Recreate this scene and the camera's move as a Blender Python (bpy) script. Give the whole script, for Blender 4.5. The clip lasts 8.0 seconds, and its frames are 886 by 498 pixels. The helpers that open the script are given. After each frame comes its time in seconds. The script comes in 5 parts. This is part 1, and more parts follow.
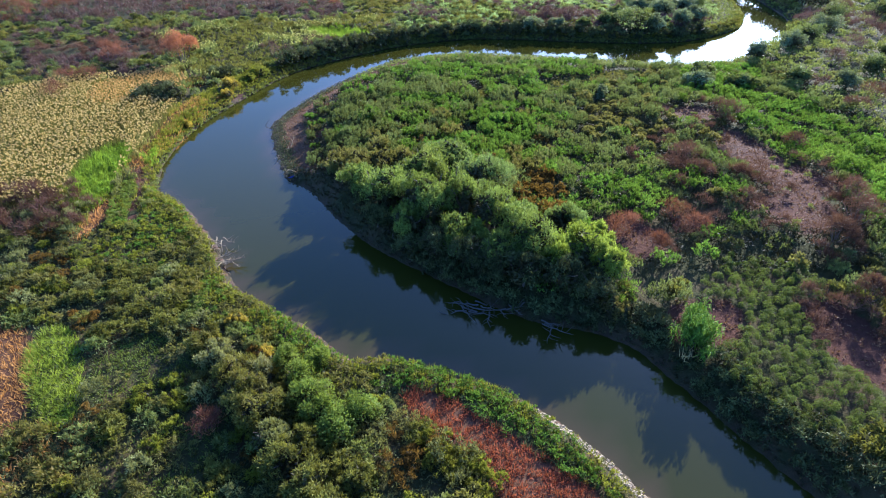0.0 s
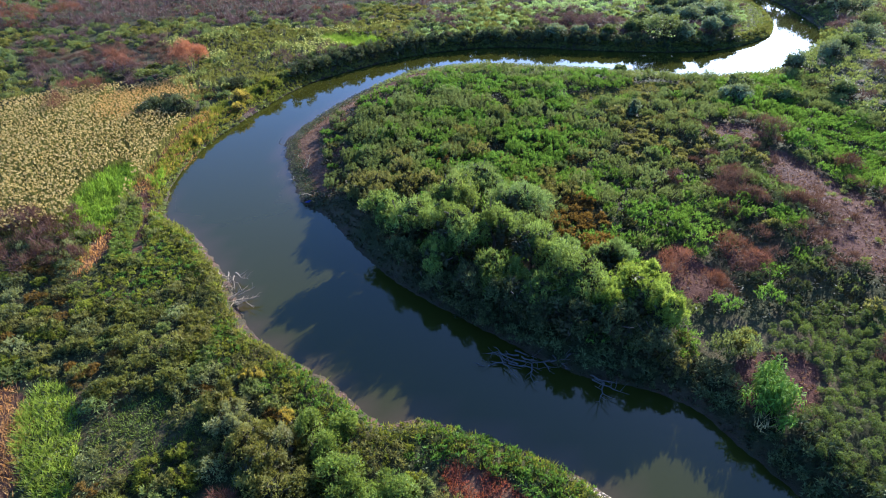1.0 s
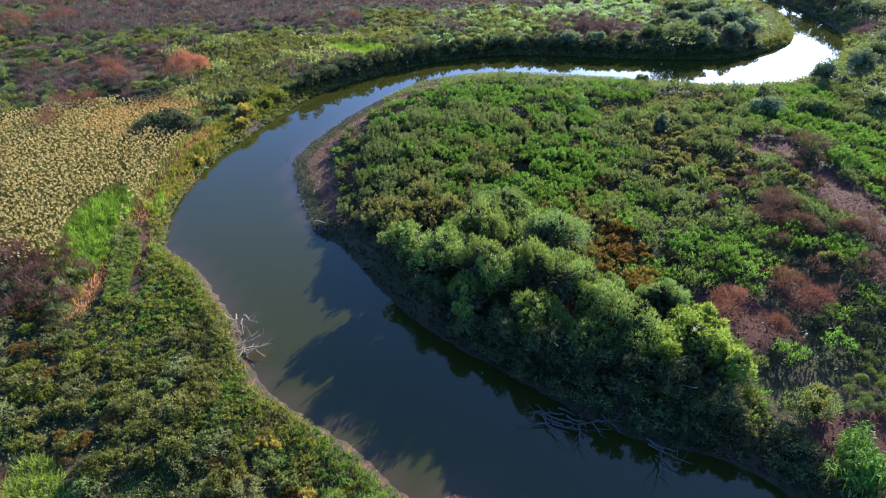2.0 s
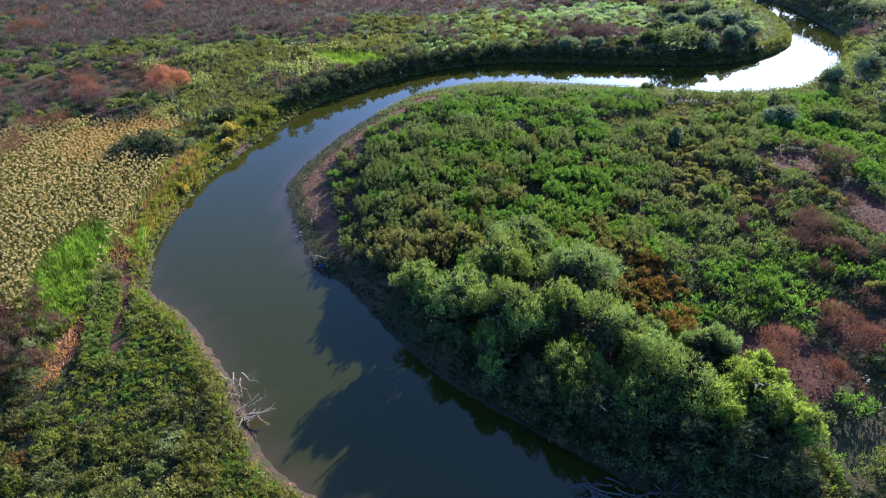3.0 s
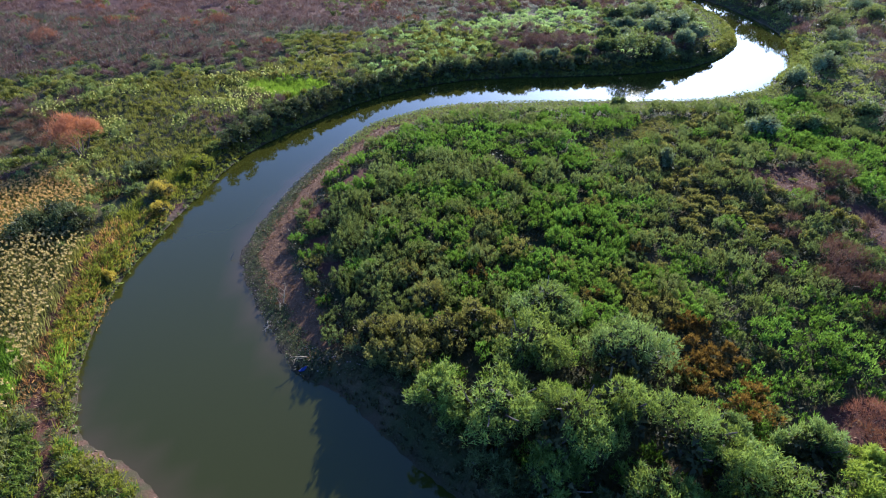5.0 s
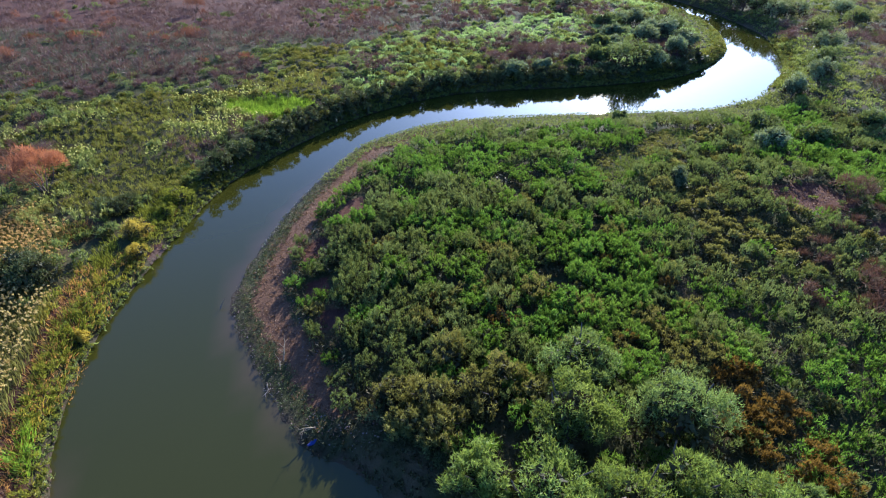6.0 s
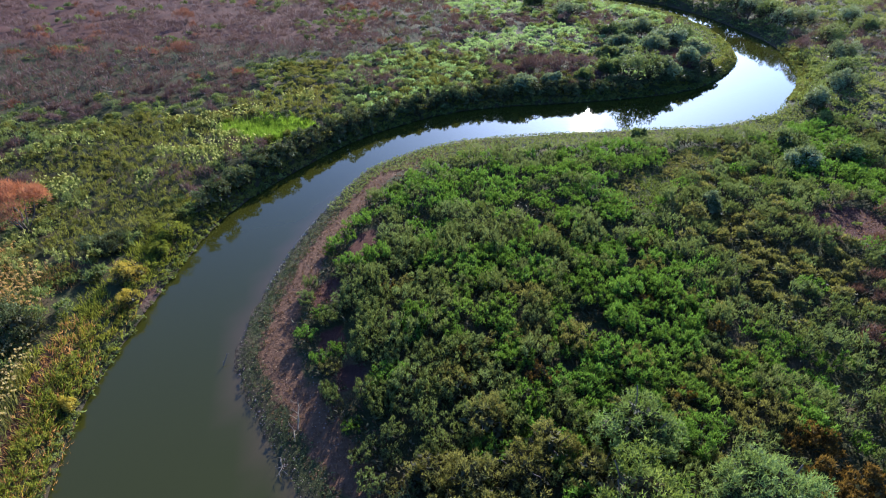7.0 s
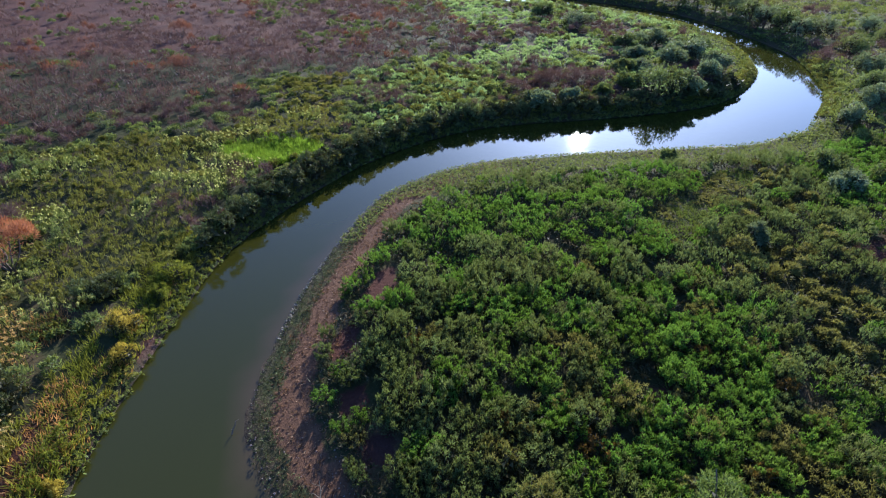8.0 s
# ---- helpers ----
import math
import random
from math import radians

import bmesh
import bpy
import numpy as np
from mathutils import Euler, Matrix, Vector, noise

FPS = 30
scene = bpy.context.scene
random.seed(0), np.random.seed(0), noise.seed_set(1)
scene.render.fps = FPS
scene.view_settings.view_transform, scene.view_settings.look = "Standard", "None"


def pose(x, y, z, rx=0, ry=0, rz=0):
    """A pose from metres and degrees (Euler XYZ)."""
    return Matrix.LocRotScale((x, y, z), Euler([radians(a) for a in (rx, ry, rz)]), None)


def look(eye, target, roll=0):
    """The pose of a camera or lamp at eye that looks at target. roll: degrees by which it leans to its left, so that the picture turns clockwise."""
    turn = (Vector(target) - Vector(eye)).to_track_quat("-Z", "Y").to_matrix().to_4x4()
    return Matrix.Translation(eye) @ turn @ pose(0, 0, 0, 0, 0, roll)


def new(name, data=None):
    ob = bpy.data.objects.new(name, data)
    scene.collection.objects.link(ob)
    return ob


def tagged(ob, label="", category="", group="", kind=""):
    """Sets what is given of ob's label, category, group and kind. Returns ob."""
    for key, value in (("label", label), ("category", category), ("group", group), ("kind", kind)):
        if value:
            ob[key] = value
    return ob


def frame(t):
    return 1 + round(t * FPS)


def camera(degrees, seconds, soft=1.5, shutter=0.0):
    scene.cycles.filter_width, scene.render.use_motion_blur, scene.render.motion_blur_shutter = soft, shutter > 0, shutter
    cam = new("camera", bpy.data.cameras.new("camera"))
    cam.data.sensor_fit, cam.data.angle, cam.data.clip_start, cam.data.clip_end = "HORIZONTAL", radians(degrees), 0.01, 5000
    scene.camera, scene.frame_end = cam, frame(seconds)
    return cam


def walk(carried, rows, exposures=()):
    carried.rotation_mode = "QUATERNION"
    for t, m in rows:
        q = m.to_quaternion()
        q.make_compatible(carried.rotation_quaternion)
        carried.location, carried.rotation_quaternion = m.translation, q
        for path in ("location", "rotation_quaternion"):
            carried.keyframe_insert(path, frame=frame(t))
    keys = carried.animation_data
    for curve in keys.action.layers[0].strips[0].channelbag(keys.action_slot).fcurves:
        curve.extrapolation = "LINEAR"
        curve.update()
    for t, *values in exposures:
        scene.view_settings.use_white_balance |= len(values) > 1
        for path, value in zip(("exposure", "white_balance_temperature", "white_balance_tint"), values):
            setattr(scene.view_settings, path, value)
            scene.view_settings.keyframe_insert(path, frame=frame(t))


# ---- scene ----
cam = camera(77.9, 8.0, 1.0)
METRES, EYE, TILT, LEAN, TURN = 51.54, 30.0, 0.0, 0.0, 0.0
ROWS = [
    (0.0, 0.0, 0.0, 0.0, 0.62, -35.72, -0.86),
    (0.5, -0.0242, 0.0555, -0.0004, 0.92, -35.7, -0.87),
    (1.0, -0.0509, 0.1147, -0.0011, 1.27, -35.68, -0.84),
    (1.5, -0.0768, 0.1688, -0.002, 1.41, -35.67, -0.83),
    (3.0, -0.1597, 0.3382, -0.0033, -1.14, -35.67, -0.7),
    (3.5, -0.1844, 0.3918, -0.0036, -2.69, -35.64, -0.6),
    (4.0, -0.2105, 0.4508, -0.0036, -5.4, -35.64, -0.5),
    (4.5, -0.2338, 0.5061, -0.0037, -7.72, -35.62, -0.43),
    (6.0, -0.2956, 0.6857, -0.0034, -12.81, -35.22, -0.17),
    (6.5, -0.3116, 0.744, -0.0035, -13.61, -35.0, -0.13),
    (7.0, -0.3266, 0.8074, -0.0034, -14.11, -34.77, -0.07),
    (7.5, -0.3397, 0.8667, -0.0038, -14.44, -34.51, -0.03),
    (8.0, -0.3517, 0.9316, -0.0047, -14.63, -34.28, -0.0),
]
walk(cam, [(t, pose(0, 0, EYE, TILT, LEAN, TURN) @ pose(METRES * x, METRES * y, METRES * z, 90 + pitch, roll, yaw)) for t, x, y, z, yaw, pitch, roll in ROWS],
     [(t, e - 0.02, 4960, 16) for t, e in ((0.0, 1.75), (1.7, 1.7), (3.0, 1.6), (4.5, 1.5), (6.5, 1.5), (7.0, 1.45), (7.5, 1.25), (8.0, 1.2))])

# ---- daylight: a low sun ahead and to the side, clear sky ----
SUN_AZ, SUN_EL = 29.4, 21.2
world = bpy.data.worlds.new("sky")
scene.world = world
world.use_nodes = True
wn = world.node_tree.nodes
sky = wn.new("ShaderNodeTexSky")
sky.sky_type = "NISHITA"
sky.sun_disc = False
sky.sun_elevation, sky.sun_rotation = radians(SUN_EL), radians(SUN_AZ)
sky.air_density, sky.dust_density, sky.ozone_density = 1.0, 2.0, 7.0
wn["Background"].inputs["Strength"].default_value = 0.126
world.node_tree.links.new(sky.outputs[0], wn["Background"].inputs["Color"])
sun = new("sun", bpy.data.lights.new("sun", "SUN"))
sun.data.energy, sun.data.angle, sun.data.color = 5.0, radians(0.55), (1.0, 0.865, 0.60)
SUNWARD = Vector((math.sin(radians(SUN_AZ)) * math.cos(radians(SUN_EL)), math.cos(radians(SUN_AZ)) * math.cos(radians(SUN_EL)), math.sin(radians(SUN_EL))))
sun.matrix_world = look(SUNWARD * 300, (0, 0, 0))


# ---- materials ----
def shader(name):
    m = bpy.data.materials.new(name)
    m.use_nodes = True
    return m, m.node_tree.nodes, m.node_tree.links, m.node_tree.nodes["Principled BSDF"]


def mixed(nodes, links, fac, a, b):
    """A colour mix; fac, a and b are sockets or values."""
    n = nodes.new("ShaderNodeMix")
    n.data_type = "RGBA"
    for key, v in ((0, fac), (6, a), (7, b)):
        if isinstance(v, bpy.types.NodeSocket):
            links.new(v, n.inputs[key])
        else:
            n.inputs[key].default_value = (*v, 1) if isinstance(v, tuple) else v
    return n.outputs[2]


def maths(nodes, links, op, a, b=0.0, clamp=False):
    n = nodes.new("ShaderNodeMath")
    n.operation, n.use_clamp = op, clamp
    for key, v in ((0, a), (1, b)):
        if isinstance(v, bpy.types.NodeSocket):
            links.new(v, n.inputs[key])
        else:
            n.inputs[key].default_value = v
    return n.outputs[0]


def noise_at(nodes, links, scale, detail=3.0, rough=0.55):
    g = nodes.new("ShaderNodeNewGeometry")
    n = nodes.new("ShaderNodeTexNoise")
    n.inputs["Scale"].default_value, n.inputs["Detail"].default_value, n.inputs["Roughness"].default_value = scale, detail, rough
    links.new(g.outputs["Position"], n.inputs["Vector"])
    return n.outputs["Fac"]


def attribute(nodes, name):
    n = nodes.new("ShaderNodeAttribute")
    n.attribute_name = name
    return n.outputs["Fac"]


def leaf_material(name, dark, light, accent, through_share=0.38, patch=0.09, accent_share=0.5, gloss=0.6):
    """Leaves: leaf-to-leaf, plant-to-plant and patch-to-patch variation, and light passing through the blade."""
    m, n, l, p = shader(name)
    dark, light = tuple(c * k for c, k in zip(dark, (0.70, 0.66, 0.63))), tuple(c * k for c, k in zip(light, (1.38, 1.3, 1.23)))
    g = n.new("ShaderNodeNewGeometry")
    tint = attribute(n, "tint")
    f = maths(n, l, "ADD", maths(n, l, "MULTIPLY", g.outputs["Random Per Island"], 0.36), maths(n, l, "MULTIPLY", tint, 0.64))
    f = maths(n, l, "ADD", maths(n, l, "MULTIPLY", maths(n, l, "SUBTRACT", f, 0.5), 1.45), 0.5, True)
    col = mixed(n, l, f, dark, light)
    spots = noise_at(n, l, patch, 4.0)
    k = maths(n, l, "MULTIPLY", maths(n, l, "SUBTRACT", spots, 0.5), 5.0, True)
    k2 = maths(n, l, "MULTIPLY", maths(n, l, "MULTIPLY", k, tint), accent_share * 2, True)
    col = mixed(n, l, k2, col, accent)
    l.new(col, p.inputs["Base Color"])
    p.inputs["Roughness"].default_value = gloss
    p.inputs["Specular IOR Level"].default_value = 0.14
    tr = n.new("ShaderNodeBsdfTranslucent")
    warm = mixed(n, l, 0.5, col, (min(1, light[0] * 1.6), min(1, light[1] * 1.5), light[2] * 0.7))
    l.new(warm, tr.inputs["Color"])
    mx = n.new("ShaderNodeMixShader")
    mx.inputs[0].default_value = through_share
    l.new(p.outputs[0], mx.inputs[1])
    l.new(tr.outputs[0], mx.inputs[2])
    l.new(mx.outputs[0], n["Material Output"].inputs["Surface"])
    return m


def wood_material(name, a, b, rough=0.8, scale=6.0):
    m, n, l, p = shader(name)
    col = mixed(n, l, noise_at(n, l, scale, 5.0, 0.7), a, b)
    l.new(col, p.inputs["Base Color"])
    p.inputs["Roughness"].default_value = rough
    bump = n.new("ShaderNodeBump")
    bump.inputs["Strength"].default_value, bump.inputs["Distance"].default_value = 0.6, 0.02
    l.new(noise_at(n, l, scale * 4, 4.0), bump.inputs["Height"])
    l.new(bump.outputs[0], p.inputs["Normal"])
    return m


def ground_material():
    m, n, l, p = shader("ground_soil_and_turf")
    fine = noise_at(n, l, 3.0, 6.0, 0.65)
    broad = noise_at(n, l, 0.25, 4.0, 0.6)
    turf = mixed(n, l, fine, (0.022, 0.027, 0.009), (0.06, 0.058, 0.02))
    turf = mixed(n, l, maths(n, l, "MULTIPLY", maths(n, l, "SUBTRACT", broad, 0.48), 6.0, True), turf, (0.085, 0.06, 0.03))
    soil = mixed(n, l, fine, (0.046, 0.019, 0.013), (0.112, 0.046, 0.030))
    soil = mixed(n, l, maths(n, l, "MULTIPLY", maths(n, l, "SUBTRACT", broad, 0.5), 5.0, True), soil, (0.064, 0.031, 0.024))
    mud = mixed(n, l, fine, (0.065, 0.033, 0.019), (0.165, 0.086, 0.047))
    rough_edge = maths(n, l, "MULTIPLY", maths(n, l, "SUBTRACT", noise_at(n, l, 0.9, 5.0, 0.7), 0.5), 1.3)
    kb = maths(n, l, "MULTIPLY", maths(n, l, "SUBTRACT", maths(n, l, "ADD", attribute(n, "bare"), rough_edge), 0.35), 3.5, True)
    km = maths(n, l, "MULTIPLY", maths(n, l, "SUBTRACT", maths(n, l, "ADD", attribute(n, "mud"), rough_edge), 0.35), 3.5, True)
    col = mixed(n, l, km, mixed(n, l, kb, turf, soil), mud)
    wet = attribute(n, "wet")
    col = mixed(n, l, maths(n, l, "MULTIPLY", wet, 0.75), col, (0.046, 0.025, 0.016))
    l.new(col, p.inputs["Base Color"])
    l.new(maths(n, l, "SUBTRACT", 0.95, maths(n, l, "MULTIPLY", wet, 0.35)), p.inputs["Roughness"])
    p.inputs["Specular IOR Level"].default_value = 0.12
    bump = n.new("ShaderNodeBump")
    bump.inputs["Strength"].default_value, bump.inputs["Distance"].default_value = 0.9, 0.25
    l.new(noise_at(n, l, 2.2, 7.0, 0.72), bump.inputs["Height"])
    l.new(bump.outputs[0], p.inputs["Normal"])
    return m


def water_material():
    m, n, l, p = shader("murky_river_water")
    col = mixed(n, l, noise_at(n, l, 0.06, 3.0), (0.0255, 0.0255, 0.0036), (0.030, 0.030, 0.0046))
    col = mixed(n, l, attribute(n, "shallow"), col, (0.075, 0.046, 0.03))
    l.new(col, p.inputs["Base Color"])
    p.inputs["Roughness"].default_value = 0.028
    p.inputs["IOR"].default_value = 1.33
    bump = n.new("ShaderNodeBump")
    bump.inputs["Strength"].default_value, bump.inputs["Distance"].default_value = 0.25, 0.02
    l.new(noise_at(n, l, 1.1, 3.0), bump.inputs["Height"])
    l.new(bump.outputs[0], p.inputs["Normal"])
    return m


M_GROUND = ground_material()
M_WATER = water_material()
M_SHRUB = leaf_material("green_shrub_leaves", (0.026, 0.047, 0.010), (0.108, 0.198, 0.028), (0.19, 0.205, 0.034), 0.38)
M_GREY = leaf_material("grey_green_leaves", (0.038, 0.057, 0.020), (0.128, 0.166, 0.058), (0.16, 0.14, 0.05), 0.34)
M_OLIVE = leaf_material("olive_brown_leaves", (0.062, 0.066, 0.022), (0.150, 0.152, 0.046), (0.165, 0.125, 0.042))
M_RUST = leaf_material("rust_brown_leaves", (0.062, 0.042, 0.014), (0.142, 0.092, 0.022), (0.185, 0.105, 0.022))
M_WILLOW = leaf_material("willow_leaves", (0.044, 0.069, 0.018), (0.165, 0.228, 0.052), (0.215, 0.23, 0.050), 0.37)
M_SILVER = leaf_material("silver_willow_leaves", (0.044, 0.070, 0.024), (0.152, 0.218, 0.070), (0.18, 0.21, 0.066), 0.37)
M_LIME = leaf_material("yellow_green_leaves", (0.062, 0.104, 0.016), (0.225, 0.305, 0.048), (0.28, 0.29, 0.045), 0.4)
M_BRAMBLE = leaf_material("bramble_leaves", (0.034, 0.044, 0.012), (0.154, 0.164, 0.036), (0.25, 0.16, 0.042), 0.34)
M_PALE = leaf_material("pale_meadow_leaves", (0.062, 0.078, 0.030), (0.192, 0.212, 0.085), (0.24, 0.19, 0.08), 0.34)
M_MEADOW = leaf_material("meadow_leaves", (0.042, 0.062, 0.020), (0.165, 0.205, 0.060), (0.23, 0.20, 0.06), 0.34)
M_REED = leaf_material("green_reed_blades", (0.058, 0.108, 0.012), (0.155, 0.25, 0.024), (0.24, 0.25, 0.04), 0.5)
M_DULLREED = leaf_material("dull_reed_blades", (0.085, 0.11, 0.04), (0.19, 0.21, 0.085), (0.22, 0.19, 0.09), 0.5)
M_STALK = leaf_material("reed_stalks", (0.06, 0.068, 0.022), (0.165, 0.17, 0.058), (0.20, 0.15, 0.06), 0.45)
M_PLUME = leaf_material("pale_reed_plumes", (0.215, 0.165, 0.070), (0.43, 0.36, 0.18), (0.42, 0.30, 0.12), 0.45, 0.06)
M_TIP = leaf_material("pale_flowering_tips", (0.20, 0.22, 0.085), (0.38, 0.40, 0.16), (0.36, 0.32, 0.12), 0.45)
M_GOLD = leaf_material("golden_dry_reed", (0.25, 0.155, 0.065), (0.44, 0.31, 0.14), (0.36, 0.2, 0.08), 0.45)
M_GRASS = leaf_material("bank_grass", (0.050, 0.070, 0.011), (0.168, 0.190, 0.024), (0.28, 0.175, 0.034), 0.42, accent_share=0.45)
M_TUSSOCK = leaf_material("tussock_grass", (0.026, 0.044, 0.010), (0.128, 0.172, 0.036), (0.17, 0.165, 0.044), 0.32)
M_YELLOW = leaf_material("yellow_bush_leaves", (0.16, 0.14, 0.02), (0.33, 0.275, 0.045), (0.38, 0.25, 0.045), 0.45)
M_DRYRED = leaf_material("dry_red_herb", (0.14, 0.04, 0.024), (0.29, 0.095, 0.05), (0.30, 0.13, 0.05), 0.35)
M_TWIG = leaf_material("bare_purple_twigs", (0.050, 0.031, 0.034), (0.126, 0.078, 0.078), (0.165, 0.095, 0.065), 0.2)
M_REDTWIG = leaf_material("rusty_tamarisk_twigs", (0.14, 0.056, 0.032), (0.30, 0.125, 0.068), (0.24, 0.12, 0.07), 0.35)
M_BROWNTWIG = leaf_material("bare_brown_twigs", (0.055, 0.029, 0.022), (0.132, 0.073, 0.054), (0.15, 0.088, 0.06), 0.2)
M_LITTER = leaf_material("brown_litter", (0.07, 0.037, 0.022), (0.20, 0.118, 0.068), (0.24, 0.175, 0.10), 0.2)
M_LIMEGRASS = leaf_material("yellow_green_grass_blades", (0.11, 0.165, 0.020), (0.27, 0.355, 0.050), (0.33, 0.33, 0.05), 0.5)
M_CREEPER = leaf_material("green_creeper_leaves", (0.046, 0.072, 0.014), (0.148, 0.208, 0.038), (0.20, 0.21, 0.045), 0.38)
M_ORANGE = leaf_material("dry_orange_grass_blades", (0.23, 0.120, 0.048), (0.42, 0.24, 0.092), (0.42, 0.29, 0.10), 0.42)
M_CANE = leaf_material("giant_cane_leaves", (0.045, 0.092, 0.012), (0.185, 0.305, 0.042), (0.25, 0.31, 0.06), 0.45, gloss=0.65)
M_PEBBLE = wood_material("brown_pebble", (0.09, 0.055, 0.042), (0.32, 0.215, 0.17), 0.85, 2.0)
M_CLOD = wood_material("reddish_mud_clod", (0.085, 0.042, 0.028), (0.21, 0.115, 0.078), 0.9, 3.0)
# two far-off leaf colours, paled and blued to stand in for haze
M_HAZE_HERB = leaf_material("haze_paled_leaves", (0.080, 0.135, 0.060), (0.205, 0.30, 0.13), (0.27, 0.28, 0.13), 0.5)
M_FARTREE = leaf_material("haze_tinted_tree_leaves", (0.055, 0.082, 0.046), (0.19, 0.235, 0.125), (0.22, 0.23, 0.12), 0.25)
# dark green of dull plants, also the painted shade of bank growth
M_SHADY = leaf_material("dark_green_and_shaded_leaves", (0.026, 0.036, 0.015), (0.10, 0.12, 0.042), (0.13, 0.11, 0.04), 0.15)
M_DUSKTWIG = leaf_material("dull_red_twigs", (0.080, 0.034, 0.026), (0.178, 0.078, 0.054), (0.165, 0.088, 0.056), 0.3)
# near-black leaf colour that stands in for shade inside and under plants
M_SHADE_FILL = leaf_material("shade_fill_leaves", (0.022, 0.022, 0.009), (0.06, 0.058, 0.022), (0.07, 0.05, 0.025), 0.06)
M_BARK = wood_material("grey_brown_bark", (0.05, 0.035, 0.025), (0.16, 0.12, 0.09))
M_DRIFT = wood_material("bleached_driftwood", (0.15, 0.105, 0.06), (0.34, 0.26, 0.155))
M_SNAG = wood_material("wet_dark_snag_wood", (0.045, 0.036, 0.03), (0.15, 0.125, 0.105))
M_STONE = wood_material("pale_bank_rubble", (0.24, 0.18, 0.115), (0.46, 0.37, 0.25), 0.9, 3.0)
M_BLUE = wood_material("blue_painted_metal", (0.008, 0.01, 0.09), (0.015, 0.02, 0.16), 0.5)


# ---- the river's plan ----
WATER = -2.6
OUTER = [(60, -90), (34, -30), (20, 6), (13.1, 18.9), (7.6, 25.1), (3.0, 27.9), (-4.1, 30.4), (-6.2, 29.7), (-8.2, 30.6), (-11.5, 33.6),
         (-18.1, 37.8), (-20.1, 40.2), (-22.8, 44.7), (-26.0, 48.8), (-29.5, 52.7), (-33.6, 55.9), (-35.2, 60.0), (-36.3, 66.5), (-36.0, 73.5),
         (-34.7, 79.5), (-32.8, 86.0), (-30.5, 92.8), (-28.0, 98.7), (-24.8, 103.2), (-19.5, 109.0), (-12.0, 115.8), (-5.5, 119.8), (3.0, 123.4),
         (12.5, 124.7), (31.4, 123.3), (41.9, 123.4), (50.4, 124.8), (58.2, 128.7), (68.0, 136.5), (73.6, 145.2), (77.0, 154.0), (79.0, 166.5),
         (77.5, 180.0), (70.0, 196.0), (52.0, 214.0), (34.0, 224.0), (24, 238), (20, 264), (18, 330)]
INNER = [(90, -90), (52, -30), (33, 6), (22.9, 20.4), (19.5, 26.1), (17.6, 28.9), (16.0, 31.6), (12.8, 33.6), (8.6, 34.6), (5.8, 36.0),
         (2.0, 38.6), (-2.4, 41.8), (-6.8, 45.1), (-10.0, 48.5), (-13.0, 52.4), (-16.0, 56.7), (-19.2, 59.2), (-21.2, 63.3), (-23.4, 68.5),
         (-25.1, 73.5), (-25.2, 77.6), (-24.0, 82.0), (-22.6, 85.8), (-20.5, 90.9), (-17.2, 97.0), (-12.6, 104.3), (-8.5, 108.3), (-0.1, 112.1),
         (8.1, 112.8), (24.6, 111.4), (41.5, 109.0), (49.8, 109.6), (56.5, 111.3), (62.8, 115.9), (71.7, 123.5), (78.0, 132.2), (85.5, 146.6),
         (88.0, 161.4), (88.8, 178.0), (84.0, 198.0), (66.0, 222.0), (48.0, 237.0), (40, 252), (36, 276), (34, 330)]


def spline(points, per=5):
    """A smooth line through the points."""
    p = np.array([points[0], *points, points[-1]], float)
    t = np.linspace(0, 1, per, endpoint=False)[:, None]
    out = []
    for a, b, c, d in zip(p[:-3], p[1:-2], p[2:-1], p[3:]):
        out.append(0.5 * (2 * b + (c - a) * t + (2 * a - 5 * b + 4 * c - d) * t ** 2 + (3 * b - a - 3 * c + d) * t ** 3))
    return np.vstack(out + [p[-1:]])


L_OUT, L_IN = spline(OUTER), spline(INNER)
RIVER = np.vstack([L_OUT, L_IN[::-1]])


def line_distance(x, y, line):
    best = np.full(x.shape, 1e9)
    for (ax, ay), (bx, by) in zip(line[:-1], line[1:]):
        dx, dy = bx - ax, by - ay
        u = np.clip(((x - ax) * dx + (y - ay) * dy) / max(1e-9, dx * dx + dy * dy), 0, 1)
        np.minimum(best, (x - ax - u * dx) ** 2 + (y - ay - u * dy) ** 2, out=best)
    return np.sqrt(best)


def within(x, y, ring):
    hit = np.zeros(x.shape, bool)
    for (ax, ay), (bx, by) in zip(ring, np.roll(ring, -1, 0)):
        if ay != by:
            hit ^= ((ay > y) != (by > y)) & (x < (bx - ax) * (y - ay) / (by - ay) + ax)
    return hit


STEP, GX0, GY0 = 0.75, -170.0, -30.0
gx, gy = np.meshgrid(np.arange(GX0, 190, STEP), np.arange(GY0, 330, STEP))
_do, _di = line_distance(gx, gy, L_OUT), line_distance(gx, gy, L_IN)
MAP_D = np.where(within(gx, gy, RIVER), -1, 1) * np.minimum(_do, _di)
MAP_S = (_di < _do).astype(float)


def sample(grid, x, y):
    fx = np.clip((np.asarray(x, float) - GX0) / STEP, 0, grid.shape[1] - 1.001)
    fy = np.clip((np.asarray(y, float) - GY0) / STEP, 0, grid.shape[0] - 1.001)
    ix, iy = fx.astype(int), fy.astype(int)
    u, v = fx - ix, fy - iy
    return (grid[iy, ix] * (1 - u) + grid[iy, ix + 1] * u) * (1 - v) + (grid[iy + 1, ix] * (1 - u) + grid[iy + 1, ix + 1] * u) * v


def shore(x, y):
    """Metres from the waterline (below zero in the water), and whether the nearest bank is that of the inner bend."""
    return sample(MAP_D, x, y), sample(MAP_S, x, y) > 0.5


